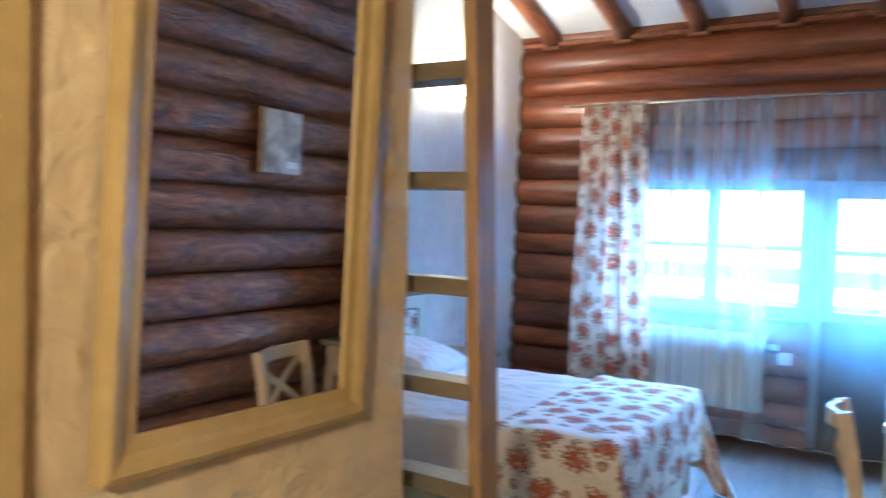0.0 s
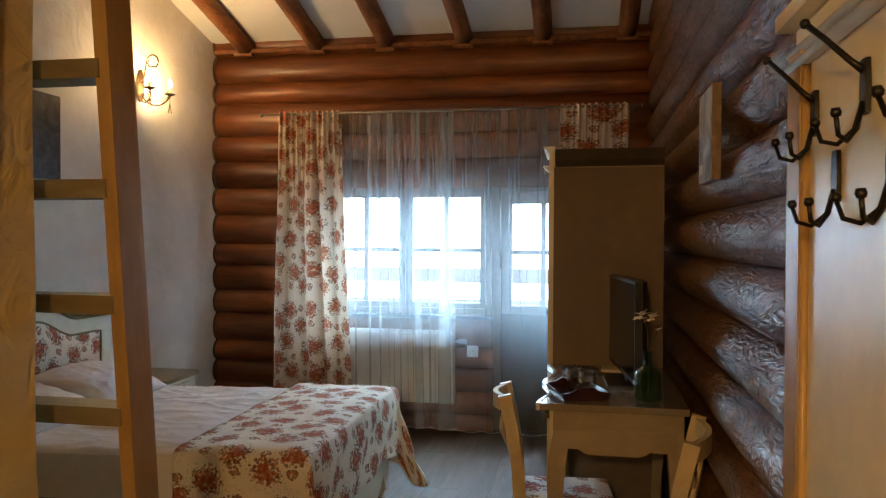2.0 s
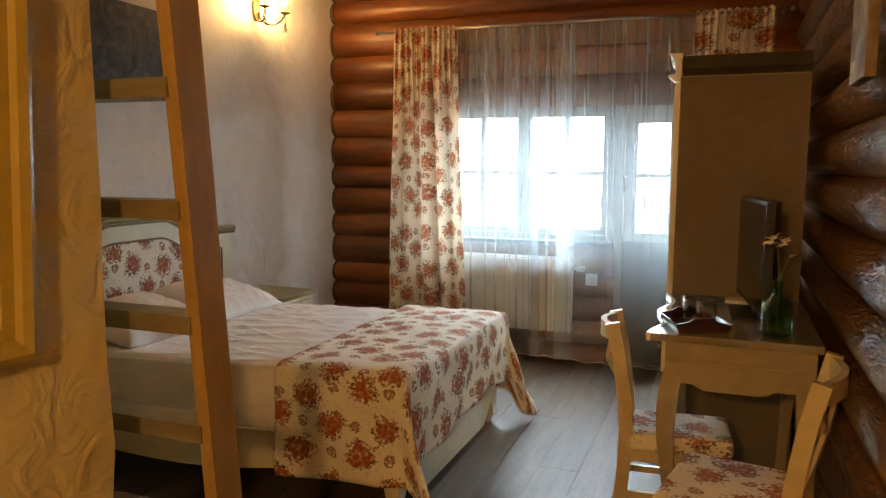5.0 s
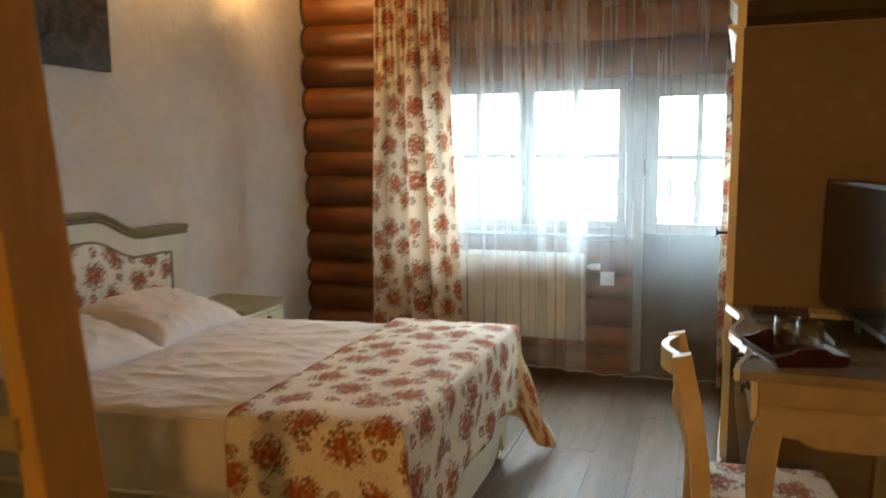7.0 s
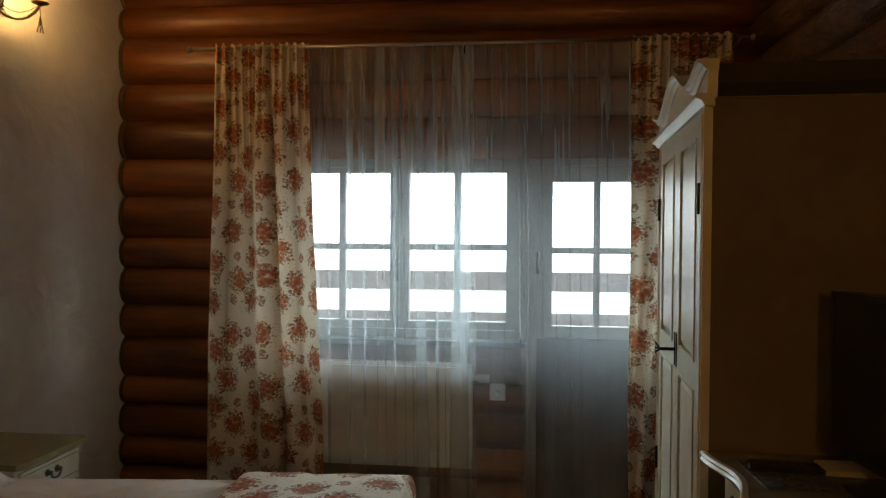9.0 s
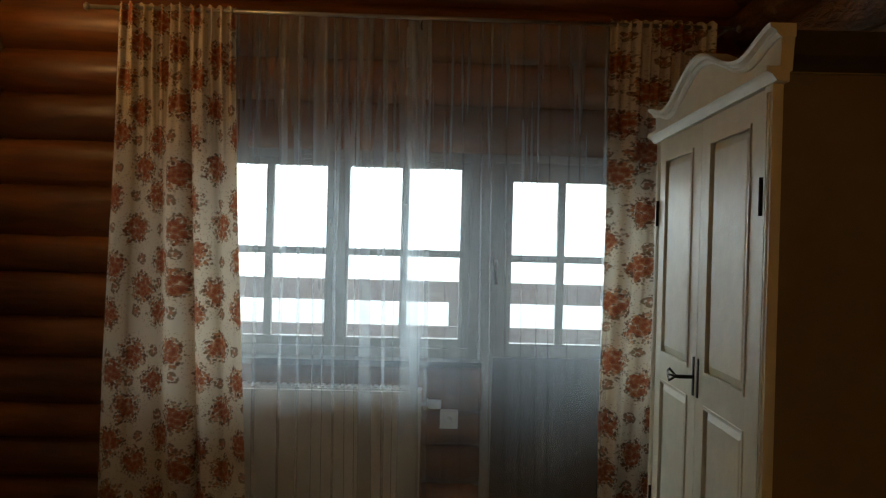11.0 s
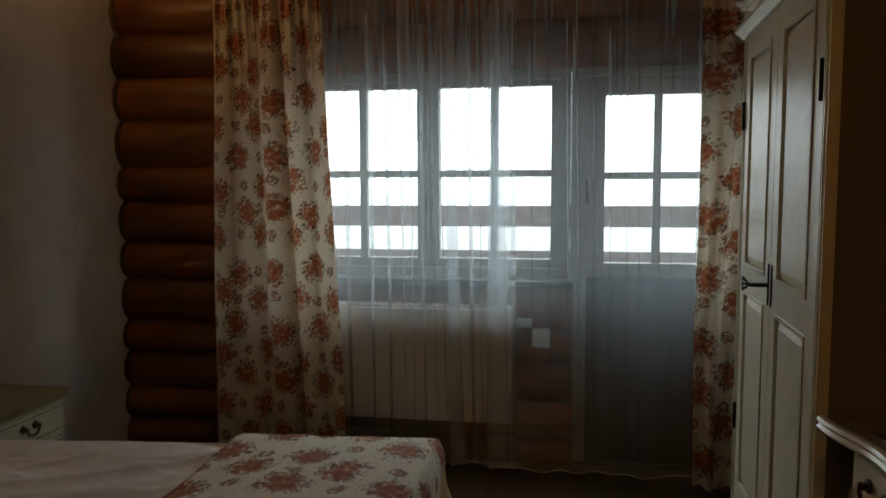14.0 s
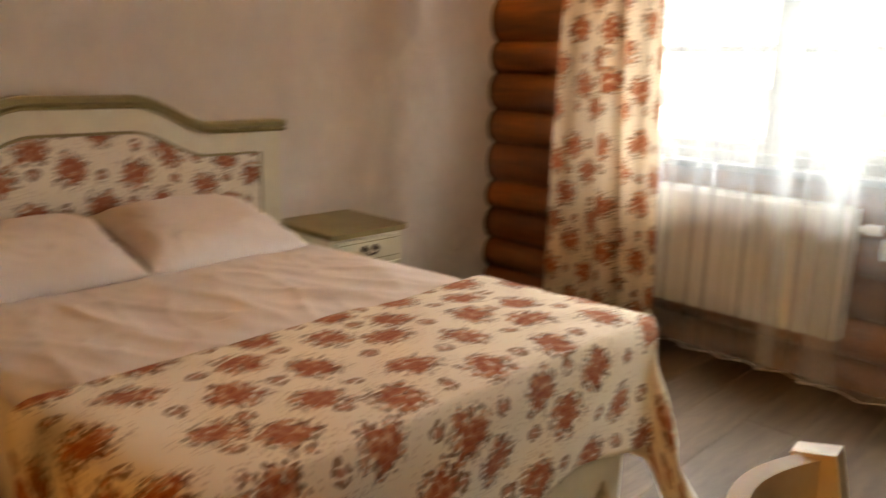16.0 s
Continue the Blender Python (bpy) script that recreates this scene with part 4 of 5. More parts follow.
SPREAD_BM, SPREAD_AT = bedspread()
SPREAD = tagged(part("bedspread", skew(SPREAD_BM, BX), FLORAL, smooth=True), "cream floral bedspread with red roses folded over the bed foot", "bedspread")
rim = bmesh.new()
edge_loop = []
for i in range(64):
    edge_loop.append((i / 63, 0.0))
for i in range(64):
    edge_loop.append((1.0, i / 63))
for i in range(64):
    edge_loop.append((1.0 - i / 63, 1.0))
pts = [SPREAD_AT(u, v) for u, v in edge_loop]
tube([(q[0], q[1] + SKEW * (q[0] - BX), q[2] + 0.002) for q in pts], 0.004, 5, rim)
part("hem", rim, FLORAL, SPREAD, "stitched hem of the bedspread", smooth=True)
sol = SPREAD.modifiers.new("thickness", "SOLIDIFY")
sol.thickness, sol.offset = 0.006, 1


def pillow(at, size, turn, seed, tilt):
    bm = bmesh.new()
    n = 46
    for side in (1, -1):
        def pt(u, v):
            x, y = 2 * u - 1, 2 * v - 1
            h = (max(0.0, (1 - x ** 4) * (1 - y ** 4))) ** 0.62
            k = 1 - 0.07 * x * x * (1 - y * y)
            kk = 1 - 0.07 * (1 - x * x) * y * y
            w = 0.10 * noise.noise((x * 2.2 + seed, y * 2.6, side)) + 0.07 * noise.noise((x * 6 + y * 2, y * 5 + seed, side * 2))
            w += 0.16 * ((1 - abs(noise.noise((x * 1.6 + y * 0.8 + seed, y * 3.4 - x * 1.2, 5.0)))) ** 6 - 0.4) * (0.4 + 0.6 * max(abs(x), abs(y)))
            return (x * k * size[0] / 2, y * kk * size[1] / 2, side * size[2] / 2 * h * (1 + w) * (1 if side > 0 else 0.75))
        sheet(n, n, pt, lambda u, v: (u, v), bm)
    bmesh.ops.remove_doubles(bm, verts=bm.verts, dist=0.0005)
    ob = part("pillow", bm, SHEET, smooth=True)
    ob.matrix_basis = pose(*at, 0, tilt, turn)
    return tagged(ob, "plump creased white pillow leaning on the headboard", "pillow", "pillows on the bed")


pillow((-2.375, 3.99, 0.672), (0.50, 0.62, 0.165), 2, 1.0, 13)
pillow((-2.36, 3.38, 0.670), (0.50, 0.62, 0.16), -2, 5.0, 12)

# ---- nightstands ----


def cabriole(x, y, h, s, out, parent, mat=CREAM):
    """A curved leg from the floor to h; out is the way the knee swings."""
    pts, k = [], []
    for i in range(13):
        t = i / 12
        swing = 0.022 * math.sin(math.pi * t) * (t - 0.35) * 3.2
        pts.append((x + out[0] * swing, y + out[1] * swing, h * t))
        k.append(0.72 + 0.10 * (1 - ease(0, 1, t / 0.12)) + 0.45 * ease(0, 1, (t - 0.35) / 0.5))
    return part("leg", tube(pts, 0.02, square=(s, s), radii=k), mat, parent, bevel=0.004)


def ring_pull(parent, x, y, z, width, facing=-1, sub="handle"):
    """A drop handle on a front that faces x: two roses and a swung bail."""
    bm = bmesh.new()
    for s in (-1, 1):
        tube([(x, y + s * width / 2, z), (x + facing * 0.022, y + s * width / 2, z)], 0.008, 10, bm)
        tube([(x + facing * 0.001, y + s * width / 2, z), (x + facing * 0.006, y + s * width / 2, z)], 0.014, 10, bm)
    bail = [(x + facing * 0.02, y + width / 2 * math.cos(a), z - width * 0.42 * math.sin(a) ** 0.8) for a in [math.pi * i / 12 for i in range(13)]]
    tube(bail, 0.0045, 8, bm)
    return part(sub, bm, PEWTER, parent, "dark pewter drop handle", smooth=True)


def nightstand(at, label):
    t = thing("nightstand", at, label, "nightstand", "nightstands")
    # local: back at x = 0, front at x = 0.42, half width 0.205
    top = [(0.0, -0.215), (0.43, -0.215), (0.445, -0.19), (0.445, 0.19), (0.43, 0.215), (0.0, 0.215)]
    part("tabletop", prism(top, 0.548, 0.57, "z"), OLIVE, t, "olive-green top", bevel=0.006)
    part("body", box(0.012, -0.2, 0.26, 0.41, 0.2, 0.545), CREAM, t, bevel=0.005)
    for z0, z1 in ((0.425, 0.53), (0.29, 0.41)):
        d = part("drawer", box(0.4105, -0.18, z0, 0.424, 0.18, z1), CREAM, t, bevel=0.004)
        bm = bmesh.new()
        for a in (z0 + 0.012, z1 - 0.015):
            box(0.4242, -0.168, a, 0.4255, 0.168, a + 0.003, bm)
        part("inlay_line", bm, OLIVE, d)
        ring_pull(d, 0.424, 0.0, (z0 + z1) / 2 + 0.012, 0.06, 1)
    for y in (-0.175, 0.175):
        for x, o in ((0.035, 0), (0.385, 1)):
            cabriole(x, y, 0.262, 0.042, (o, 0.6 if y > 0 else -0.6), t)
    t.scale = (1, 1, 1.035)
    return t


nightstand((-2.735, 4.742, 0), "cream nightstand with olive top and two drawers by the window")
nightstand((-2.735, 2.735, 0), "cream nightstand with olive top and curved legs by the ladder")

# ---- wall sconce, pictures ----
SC = thing("wall_sconce", (WEST + 0.012, 4.95, 2.50), "aged bronze two-arm candle sconce, lit, with chains", "sconce")
part("backplate", prism([(0.05 * math.cos(a) * 0.75, 0.11 * math.sin(a)) for a in [2 * math.pi * i / 20 for i in range(20)]], 0.0, 0.014, "x"), BRONZE, SC, bevel=0.003)
scroll = [(0.014, 0, 0.02)] + [(0.03 + 0.02 * i / 6, 0, 0.03 + 0.12 * i / 6) for i in range(7)] + arc((0.095, 0, 0.16), 0.045, 170, -60, 12) + arc((0.088, 0, 0.15), 0.026, -50, -230, 8)
part("scroll", tube(scroll, 0.005), BRONZE, SC, smooth=True)
for s in (-1, 1):
    arm = [(0.014, 0, -0.05)] + [(0.014 + 0.14 * ease(0, 1, i / 10), s * 0.12 * i / 10, -0.05 - 0.075 * math.sin(math.pi * i / 10)) for i in range(1, 11)]
    a = part("arm", tube(arm, 0.005), BRONZE, SC, smooth=True)
    cx, cy = 0.154, s * 0.12
    part("drip_pan", lathe([(0.006, -0.055), (0.012, -0.05), (0.034, -0.042), (0.036, -0.038), (0.010, -0.044), (0.010, -0.03)], 18, at=(cx, cy, 0)), BRONZE, a, smooth=True)
    part("candle", lathe([(0.011, -0.035), (0.011, 0.012), (0.007, 0.014)], 14, at=(cx, cy, -0.01)), CANDLE, a, smooth=True)
    b = part("bulb", lathe([(0.005, 0.004), (0.013, 0.018), (0.015, 0.03), (0.010, 0.048), (0.002, 0.066)], 14, at=(cx, cy, 0)), BULB, a, "lit candle bulb", smooth=True)
    b.visible_shadow = False
    for k in range(2):
        chain = [(0.02 + 0.134 * i / 10, s * (0.0 + 0.12 * i / 10), -0.045 - (0.05 + 0.03 * k) * math.sin(math.pi * i / 10)) for i in range(11)]
        part("chain", tube(chain, 0.0018, 5), BRONZE, a, smooth=True)
    bm = bmesh.new()
    tube([(cx, cy, -0.05), (cx, cy, -0.10)], 0.002, 5, bm)
    for q in (-0.012, 0.0, 0.012):
        tube([(cx, cy, -0.10), (cx + q * 0.5, cy + q, -0.17)], 0.0022, 5, bm)
    part("tassel", bm, BRONZE, a, smooth=True)

PIC = thing("wall_picture", (WEST + 0.01, 3.68, 1.80), "dark black-and-white photo canvas above the bed", "picture")
part("canvas", box(0.0, -0.46, 0.0, 0.024, 0.46, 0.475), PLASTIC, PIC, bevel=0.003)
part("print", box(0.0242, -0.456, 0.004, 0.0252, 0.456, 0.471), PHOTO, PIC, "dark grey photograph")
PIC2 = thing("wall_picture", (0.668, 2.90, 1.668), "small whitewashed wooden block picture on the log wall", "picture", turn=0)
part("block", box(-0.05, -0.13, 0.0, -0.024, 0.13, 0.30), OLDWOOD, PIC2, bevel=0.003)
part("print", box(-0.0525, -0.126, 0.004, -0.0505, 0.126, 0.296), STONEPRINT, PIC2, "photo print of pale stones")
part("label_bar", box(-0.0545, 0.03, 0.03, -0.053, 0.105, 0.062), WHITE, PIC2, "small white bar on the print")
part("hanger", box(-0.0235, -0.012, 0.25, 0.01, 0.012, 0.27), IRON, PIC2)

# ---- wardrobe ----
WR = thing("wardrobe", (0.075, 4.67, 0), "cream two-door wardrobe with curved pediment and panelled doors", "wardrobe", turn=-2.4)
WH, WD = 0.495, 0.56
# side panels are cream like the front, coloured darker for shade
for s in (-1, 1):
    part("side_panel", box(0.022, min(s * WH, s * (WH - 0.022)), 0.0, WD, max(s * WH, s * (WH - 0.022)), 1.84), CREAM_SHADED, WR, "cream painted side panel, shade put into its colour")
part("back_panel", box(WD - 0.012, -WH + 0.022, 0.02, WD, WH - 0.022, 1.84), CREAM, WR)
part("bottom_board", box(0.022, -WH + 0.022, 0.10, WD - 0.012, WH - 0.022, 0.122), CREAM, WR)
part("upper_board", box(0.022, -WH + 0.022, 1.815, WD - 0.012, WH - 0.022, 1.84), CREAM, WR)
part("plinth", prism([(-0.022, 0.0), (0.022, 0.0), (0.022, 0.24), (0.004, 0.24), (-0.006, 0.22), (-0.012, 0.06), (-0.022, 0.05)], -WH - 0.022, WH + 0.022, "y"), CREAM, WR, bevel=0.002)
for s in (-1, 1):
    y = s * (WH - 0.022)
    p = part("pilaster", box(-0.002, y - 0.022, 0.24, 0.022, y + 0.022, 1.82), CREAM, WR)
    bm = bmesh.new()
    for q in (-0.010, 0.002):
        box(-0.0055, y + q, 0.27, -0.002, y + q + 0.006, 1.80, bm)
    part("fluting", bm, CREAM, p)


def pediment(y):
    a = abs(y) / (WH + 0.04)
    return 1.905 + 0.095 * (0.5 + 0.5 * math.cos(math.pi * min(a / 0.66, 1))) + 0.035 * ease(0, 1, (a - 0.64) / 0.36)


ys = [-(WH + 0.04) + 2 * (WH + 0.04) * i / 48 for i in range(49)]
part("pediment", prism([(-WH - 0.03, 1.84), (WH + 0.03, 1.84)] + [(y, pediment(y) - 0.018) for y in ys[::-1]], 0.0, 0.028, "x"), CREAM, WR)
bm = bmesh.new()
shape = [(0.03, -0.026), (-0.004, -0.026), (-0.012, -0.018), (-0.014, -0.012), (-0.026, -0.006), (-0.03, 0.004), (0.03, 0.004)]
rows = [[bm.verts.new((a, y, pediment(y) + b)) for a, b in shape] for y in ys]
for a, b in zip(rows, rows[1:]):
    for j in range(len(shape)):
        k = (j + 1) % len(shape)
        bm.faces.new((a[j], a[k], b[k], b[j]))
bm.faces.new(rows[0])
bm.faces.new(rows[-1][::-1])
part("crest_moulding", bm, CREAM, WR)
part("cornice", prism([(0.022, 1.815), (-0.006, 1.818), (-0.016, 1.832), (-0.03, 1.838), (-0.03, 1.85), (0.022, 1.85)], -WH - 0.03, WH + 0.03, "y"), CREAM, WR, bevel=0.002)
for s in (-1, 1):
    prof = [(s * WH, 1.845), (s * (WH + 0.012), 1.858), (s * (WH + 0.034), 1.875), (s * (WH + 0.034), 1.93), (s * WH, 1.93)]
    bm = bmesh.new()
    lo = [bm.verts.new((0.03, q[0], q[1])) for q in prof]
    hi = [bm.verts.new((WD, q[0], q[1])) for q in prof]
    bm.faces.new(lo)
    bm.faces.new(hi[::-1])
    for i in range(5):
        bm.faces.new((lo[i], lo[(i + 1) % 5], hi[(i + 1) % 5], hi[i]))
    part("side_cornice", bm, DARKTRIM, WR, "olive-grey cornice moulding")
part("top_board", box(0.03, -WH, 1.842, WD, WH, 1.862), OLIVE, WR)


def raised(y0, y1, z0, z1, x):
    """A fielded panel: sloped margin up to a flat field, facing -x."""
    bm = bmesh.new()
    m = 0.028
    a = [bm.verts.new((x, *q)) for q in ((y0, z0), (y1, z0), (y1, z1), (y0, z1))]
    b = [bm.verts.new((x - 0.004, *q)) for q in ((y0 + 0.006, z0 + 0.006), (y1 - 0.006, z0 + 0.006), (y1 - 0.006, z1 - 0.006), (y0 + 0.006, z1 - 0.006))]
    c = [bm.verts.new((x - 0.013, *q)) for q in ((y0 + m, z0 + m), (y1 - m, z0 + m), (y1 - m, z1 - m), (y0 + m, z1 - m))]
    for p, q in ((a, b), (b, c)):
        for i in range(4):
            bm.faces.new((p[i], p[(i + 1) % 4], q[(i + 1) % 4], q[i]))
    bm.faces.new(c)
    bm.faces.new(a[::-1])
    return bm


for s in (-1, 1):
    y0, y1 = (-WH + 0.046, -0.0015) if s < 0 else (0.0015, WH - 0.046)
    bm = bmesh.new()
    st, b0, b1 = 0.075, 0.25, 1.812
    box(0.014, y0 + st, 0.34, 0.022, y1 - st, 1.745, bm)
    door = part("door", bm, CREAM, WR)
    for ya, yb in ((y0, y0 + st), (y1 - st, y1)):
        part("stile", box(0.0, ya, b0, 0.022, yb, b1), CREAM, door, bevel=0.0015)
    for z0, z1 in ((b0, 0.34), (0.99, 1.075), (1.745, b1)):
        part("rail", box(0.0, y0 + st, z0, 0.022, y1 - st, z1), CREAM, door)
    for z0, z1 in ((0.345, 0.985), (1.08, 1.74)):
        part("panel", raised(y0 + st + 0.004, y1 - st - 0.004, z0, z1, 0.0138), CREAM, door)
        mb = bmesh.new()
        ya, yb = y0 + st, y1 - st
        for q in ((ya, z0 - 0.005, ya + 0.008, z1 + 0.005), (yb - 0.008, z0 - 0.005, yb, z1 + 0.005), (ya + 0.008, z0 - 0.005, yb - 0.008, z0 + 0.004), (ya + 0.008, z1 - 0.004, yb - 0.008, z1 + 0.005)):
            box(-0.004, q[0], q[1], 0.006, q[2], q[3], mb)
        part("panel_moulding", mb, CREAM, door)
    hy = y0 - 0.003 if s < 0 else y1 + 0.003
    for z in (0.55, 1.56):
        part("hinge", tube([(-0.006, hy, z - 0.045), (-0.006, hy, z + 0.045)], 0.008, 10, radii=[0.005, 0.005]), IRON, door, "black iron hinge", smooth=True)
    ky = -0.02 if s < 0 else 0.02
    part("keyhole_plate", box(-0.003, ky - 0.006, 1.0, 0.0, ky + 0.006, 1.115), IRON, door, "black iron keyhole plate", bevel=0.002)
    if s > 0:
        bm = tube([(-0.003, ky, 1.055), (-0.045, ky, 1.055), (-0.055, ky + 0.01, 1.055)], 0.006, 8)
        for a in (-0.018, 0, 0.018):
            tube([(-0.05, ky + 0.005, 1.055), (-0.062, ky + 0.035, 1.055 + a), (-0.056, ky + 0.075, 1.055 + a * 0.3)], 0.0035, 6, bm)
        part("handle", bm, IRON, door, "black wrought-iron handle", smooth=True)

# ---- desk with its things ----
DK = thing("desk", (0.048, 3.70, 0), "cream writing desk with glossy serpentine grey-brown top", "desk")
DT, DH = 0.845, 0.46


def serpentine(y):
    return 0.030 - 0.020 * math.cos(2 * math.pi * (y + DH) / DH)


edge = [(serpentine(-DH + 2 * DH * i / 60) + 0.008, -DH + 2 * DH * i / 60) for i in range(61)]
outline = edge + [(0.575, DH), (0.575, -DH)]
part("tabletop", prism(outline, DT - 0.026, DT, "z"), DESKTOP, DK, "glossy grey-brown tabletop", bevel=0.004)
bm = bmesh.new()
shape = [(0.0075, -0.028), (-0.004, -0.028), (-0.009, -0.021), (-0.004, -0.014), (-0.004, -0.012), (-0.010, -0.006), (-0.006, 0.0015), (0.0075, 0.0015)]
rows = [[bm.verts.new((x - 0.008 + a, y, DT + b)) for a, b in shape] for x, y in edge]
for a, b in zip(rows, rows[1:]):
    for j in range(len(shape)):
        k = (j + 1) % len(shape)
        bm.faces.new((a[j], a[k], b[k], b[j]))
bm.faces.new(rows[0])
bm.faces.new(rows[-1][::-1])
part("edge_moulding", bm, GLOSS_CREAM, DK, "glossy cream moulded edge")
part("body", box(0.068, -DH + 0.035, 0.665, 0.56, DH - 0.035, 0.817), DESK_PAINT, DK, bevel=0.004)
for y0, y1 in ((-0.385, -0.135), (-0.125, 0.125), (0.135, 0.385)):
    d = part("drawer", box(0.052, y0, 0.69, 0.0675, y1, 0.80), CREAM, DK, bevel=0.004)
    ring_pull(d, 0.052, (y0 + y1) / 2, 0.76, 0.075, -1)
for s in (-1, 1):
    y = s * (DH - 0.035)
    pts = [(0.07 + 0.46 * i / 24, 0.690 - 0.055 * max(0.0, abs(i / 12 - 1) - 0.86) / 0.14 - 0.042 * ease(0, 1, (0.80 - abs(i / 12 - 1)) / 0.42)) for i in range(25)]
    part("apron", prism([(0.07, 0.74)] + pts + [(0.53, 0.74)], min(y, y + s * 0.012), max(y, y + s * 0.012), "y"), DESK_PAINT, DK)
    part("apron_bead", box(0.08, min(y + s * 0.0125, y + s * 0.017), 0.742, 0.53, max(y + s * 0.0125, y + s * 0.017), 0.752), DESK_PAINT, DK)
for x, o in ((0.098, -1), (0.53, 0.6)):
    for y in (-DH + 0.065, DH - 0.065):
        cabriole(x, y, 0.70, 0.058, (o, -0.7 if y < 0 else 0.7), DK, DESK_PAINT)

TV = thing("television", (0.405, 3.735, DT), "flat black television on a small stand on the desk", "television", turn=7)
part("stand", prism([(-0.09, -0.14), (0.09, -0.14), (0.07, 0.14), (-0.07, 0.14)], 0.0, 0.012, "z"), PLASTIC, TV, bevel=0.003)
part("neck", box(0.01, -0.03, 0.012, 0.035, 0.03, 0.09), PLASTIC, TV, bevel=0.004)
case = part("housing", prism([(-0.012, -0.32), (0.018, -0.32), (0.05, -0.25), (0.05, 0.25), (0.018, 0.32), (-0.012, 0.32)], 0.05, 0.465, "z"), PLASTIC, TV, bevel=0.004)
part("screen", box(-0.0145, -0.305, 0.068, -0.0125, 0.305, 0.452), SCREEN, TV, "dark switched-off screen")

VS = thing("bottle_vase", (0.478, 3.335, DT), "green glass bottle vase with white blossom twig", "vase")
vb = part("bottle", lathe([(0.002, 0.004), (0.04, 0.003), (0.050, 0.012), (0.053, 0.022), (0.050, 0.034), (0.053, 0.046), (0.050, 0.058), (0.053, 0.070), (0.050, 0.082), (0.053, 0.094), (0.051, 0.112), (0.042, 0.130), (0.024, 0.143), (0.016, 0.153), (0.015, 0.19), (0.019, 0.193), (0.019, 0.20), (0.013, 0.20), (0.0125, 0.158), (0.023, 0.142), (0.039, 0.127), (0.048, 0.110), (0.048, 0.014), (0.002, 0.009)], 28), GREENGLASS, VS, smooth=True)
bm = bmesh.new()
tube([(0.0, 0, 0.02), (0.003, 0.004, 0.15), (0.0, 0.01, 0.25), (-0.012, 0.016, 0.33)], 0.0025, 6, bm)
tube([(0.002, 0.006, 0.19), (0.018, -0.01, 0.25), (0.035, -0.016, 0.285)], 0.002, 6, bm)
part("stem", bm, STEM, VS, smooth=True)
rnd = random.Random(4)
for c, r, n in (((-0.026, 0.016, 0.338), 0.044, 9), ((0.010, 0.0, 0.330), 0.038, 8), ((0.037, -0.017, 0.288), 0.018, 5)):
    for i in range(n):
        a = 2 * math.pi * i / n + rnd.random() * 0.4
        rise = rnd.uniform(-0.2, 0.5)
        d = Vector((math.cos(a) * 0.6, math.sin(a), rise + 0.3 * math.cos(a))).normalized()
        s = d.cross(Vector((0, 0, 1))).normalized()
        up = s.cross(d)
        q = Vector(c)
        bm = bmesh.new()
        ring = []
        for t, w, lift in ((0.05, 0.05, 0), (0.45, 0.26, 0.08), (0.8, 0.22, 0.05), (1.0, 0.02, -0.02)):
            ring.append((bm.verts.new(q + d * r * t + s * r * w + up * r * lift), bm.verts.new(q + d * r * t - s * r * w + up * r * lift)))
        for e, f in zip(ring, ring[1:]):
            bm.faces.new((e[0], e[1], f[1], f[0]))
        part("petal", bm, PETAL, VS, smooth=True)

TR = thing("serving_tray", (0.205, 3.435, DT), "burgundy lacquered wooden tray with raised handle ends", "tray", turn=18)
TR.scale = (0.93, 1, 0.8)
part("base", box(-0.095, -0.115, 0.0, 0.095, 0.115, 0.008), TRAYWOOD, TR, bevel=0.002)
for s in (-1, 1):
    part("end_board", prism([(-0.095, 0.0), (0.095, 0.0), (0.108, 0.034), (0.055, 0.046), (0.035, 0.062), (-0.035, 0.062), (-0.055, 0.046), (-0.108, 0.034)], s * 0.115 - 0.006, s * 0.115 + 0.006, "y"), TRAYWOOD, TR, bevel=0.002)
    part("side_board", prism([(s * 0.088, 0.008), (s * 0.096, 0.008), (s * 0.110, 0.035), (s * 0.102, 0.035)], -0.109, 0.109, "y"), TRAYWOOD, TR, bevel=0.001)
for x, y in ((0.195, 3.48), (0.246, 3.421)):
    g = tagged(part("drinking_glass", lathe([(0.002, 0.002), (0.028, 0.0), (0.034, 0.01), (0.037, 0.05), (0.033, 0.09), (0.030, 0.09), (0.034, 0.05), (0.031, 0.014), (0.002, 0.010)], 24), GLASS, smooth=True), "clear glass tumbler standing in the tray", "glass", "glasses in the tray")
    g.location = (x, y, DT + 0.009)
MAT = tagged(part("lace_mat", box(-0.16, -0.11, 0.0, 0.16, 0.11, 0.004), LACE, bevel=0.001), "black patterned lace table mat on the desk", "table mat")
MAT.matrix_basis = pose(0.29, 3.96, DT + 0.0005, 0, 0, 3)
RC = thing("remote_control", (0.22, 3.99, DT + 0.005), "slim black remote control on the mat", "remote control", turn=84)
part("shell", box(-0.022, -0.085, 0.0, 0.022, 0.085, 0.018), PLASTIC, RC, bevel=0.006)
bm = bmesh.new()
for i in range(5):
    for j in range(3):
        box(-0.014 + j * 0.011, -0.06 + i * 0.022, 0.0182, -0.008 + j * 0.011, -0.052 + i * 0.022, 0.0198, bm)
part("buttons", bm, GROUT, RC)
CARD = tagged(part("folded_card", prism([(-0.07, 0.0), (0.07, 0.0), (0.07, 0.012), (-0.07, 0.016)], -0.05, 0.05, "x"), PAPER, bevel=0.002), "beige printed card on the desk", "card")
CARD.matrix_basis = pose(0.385, 4.0, DT + 0.005, 0, 0, 86)

# ---- chairs ----


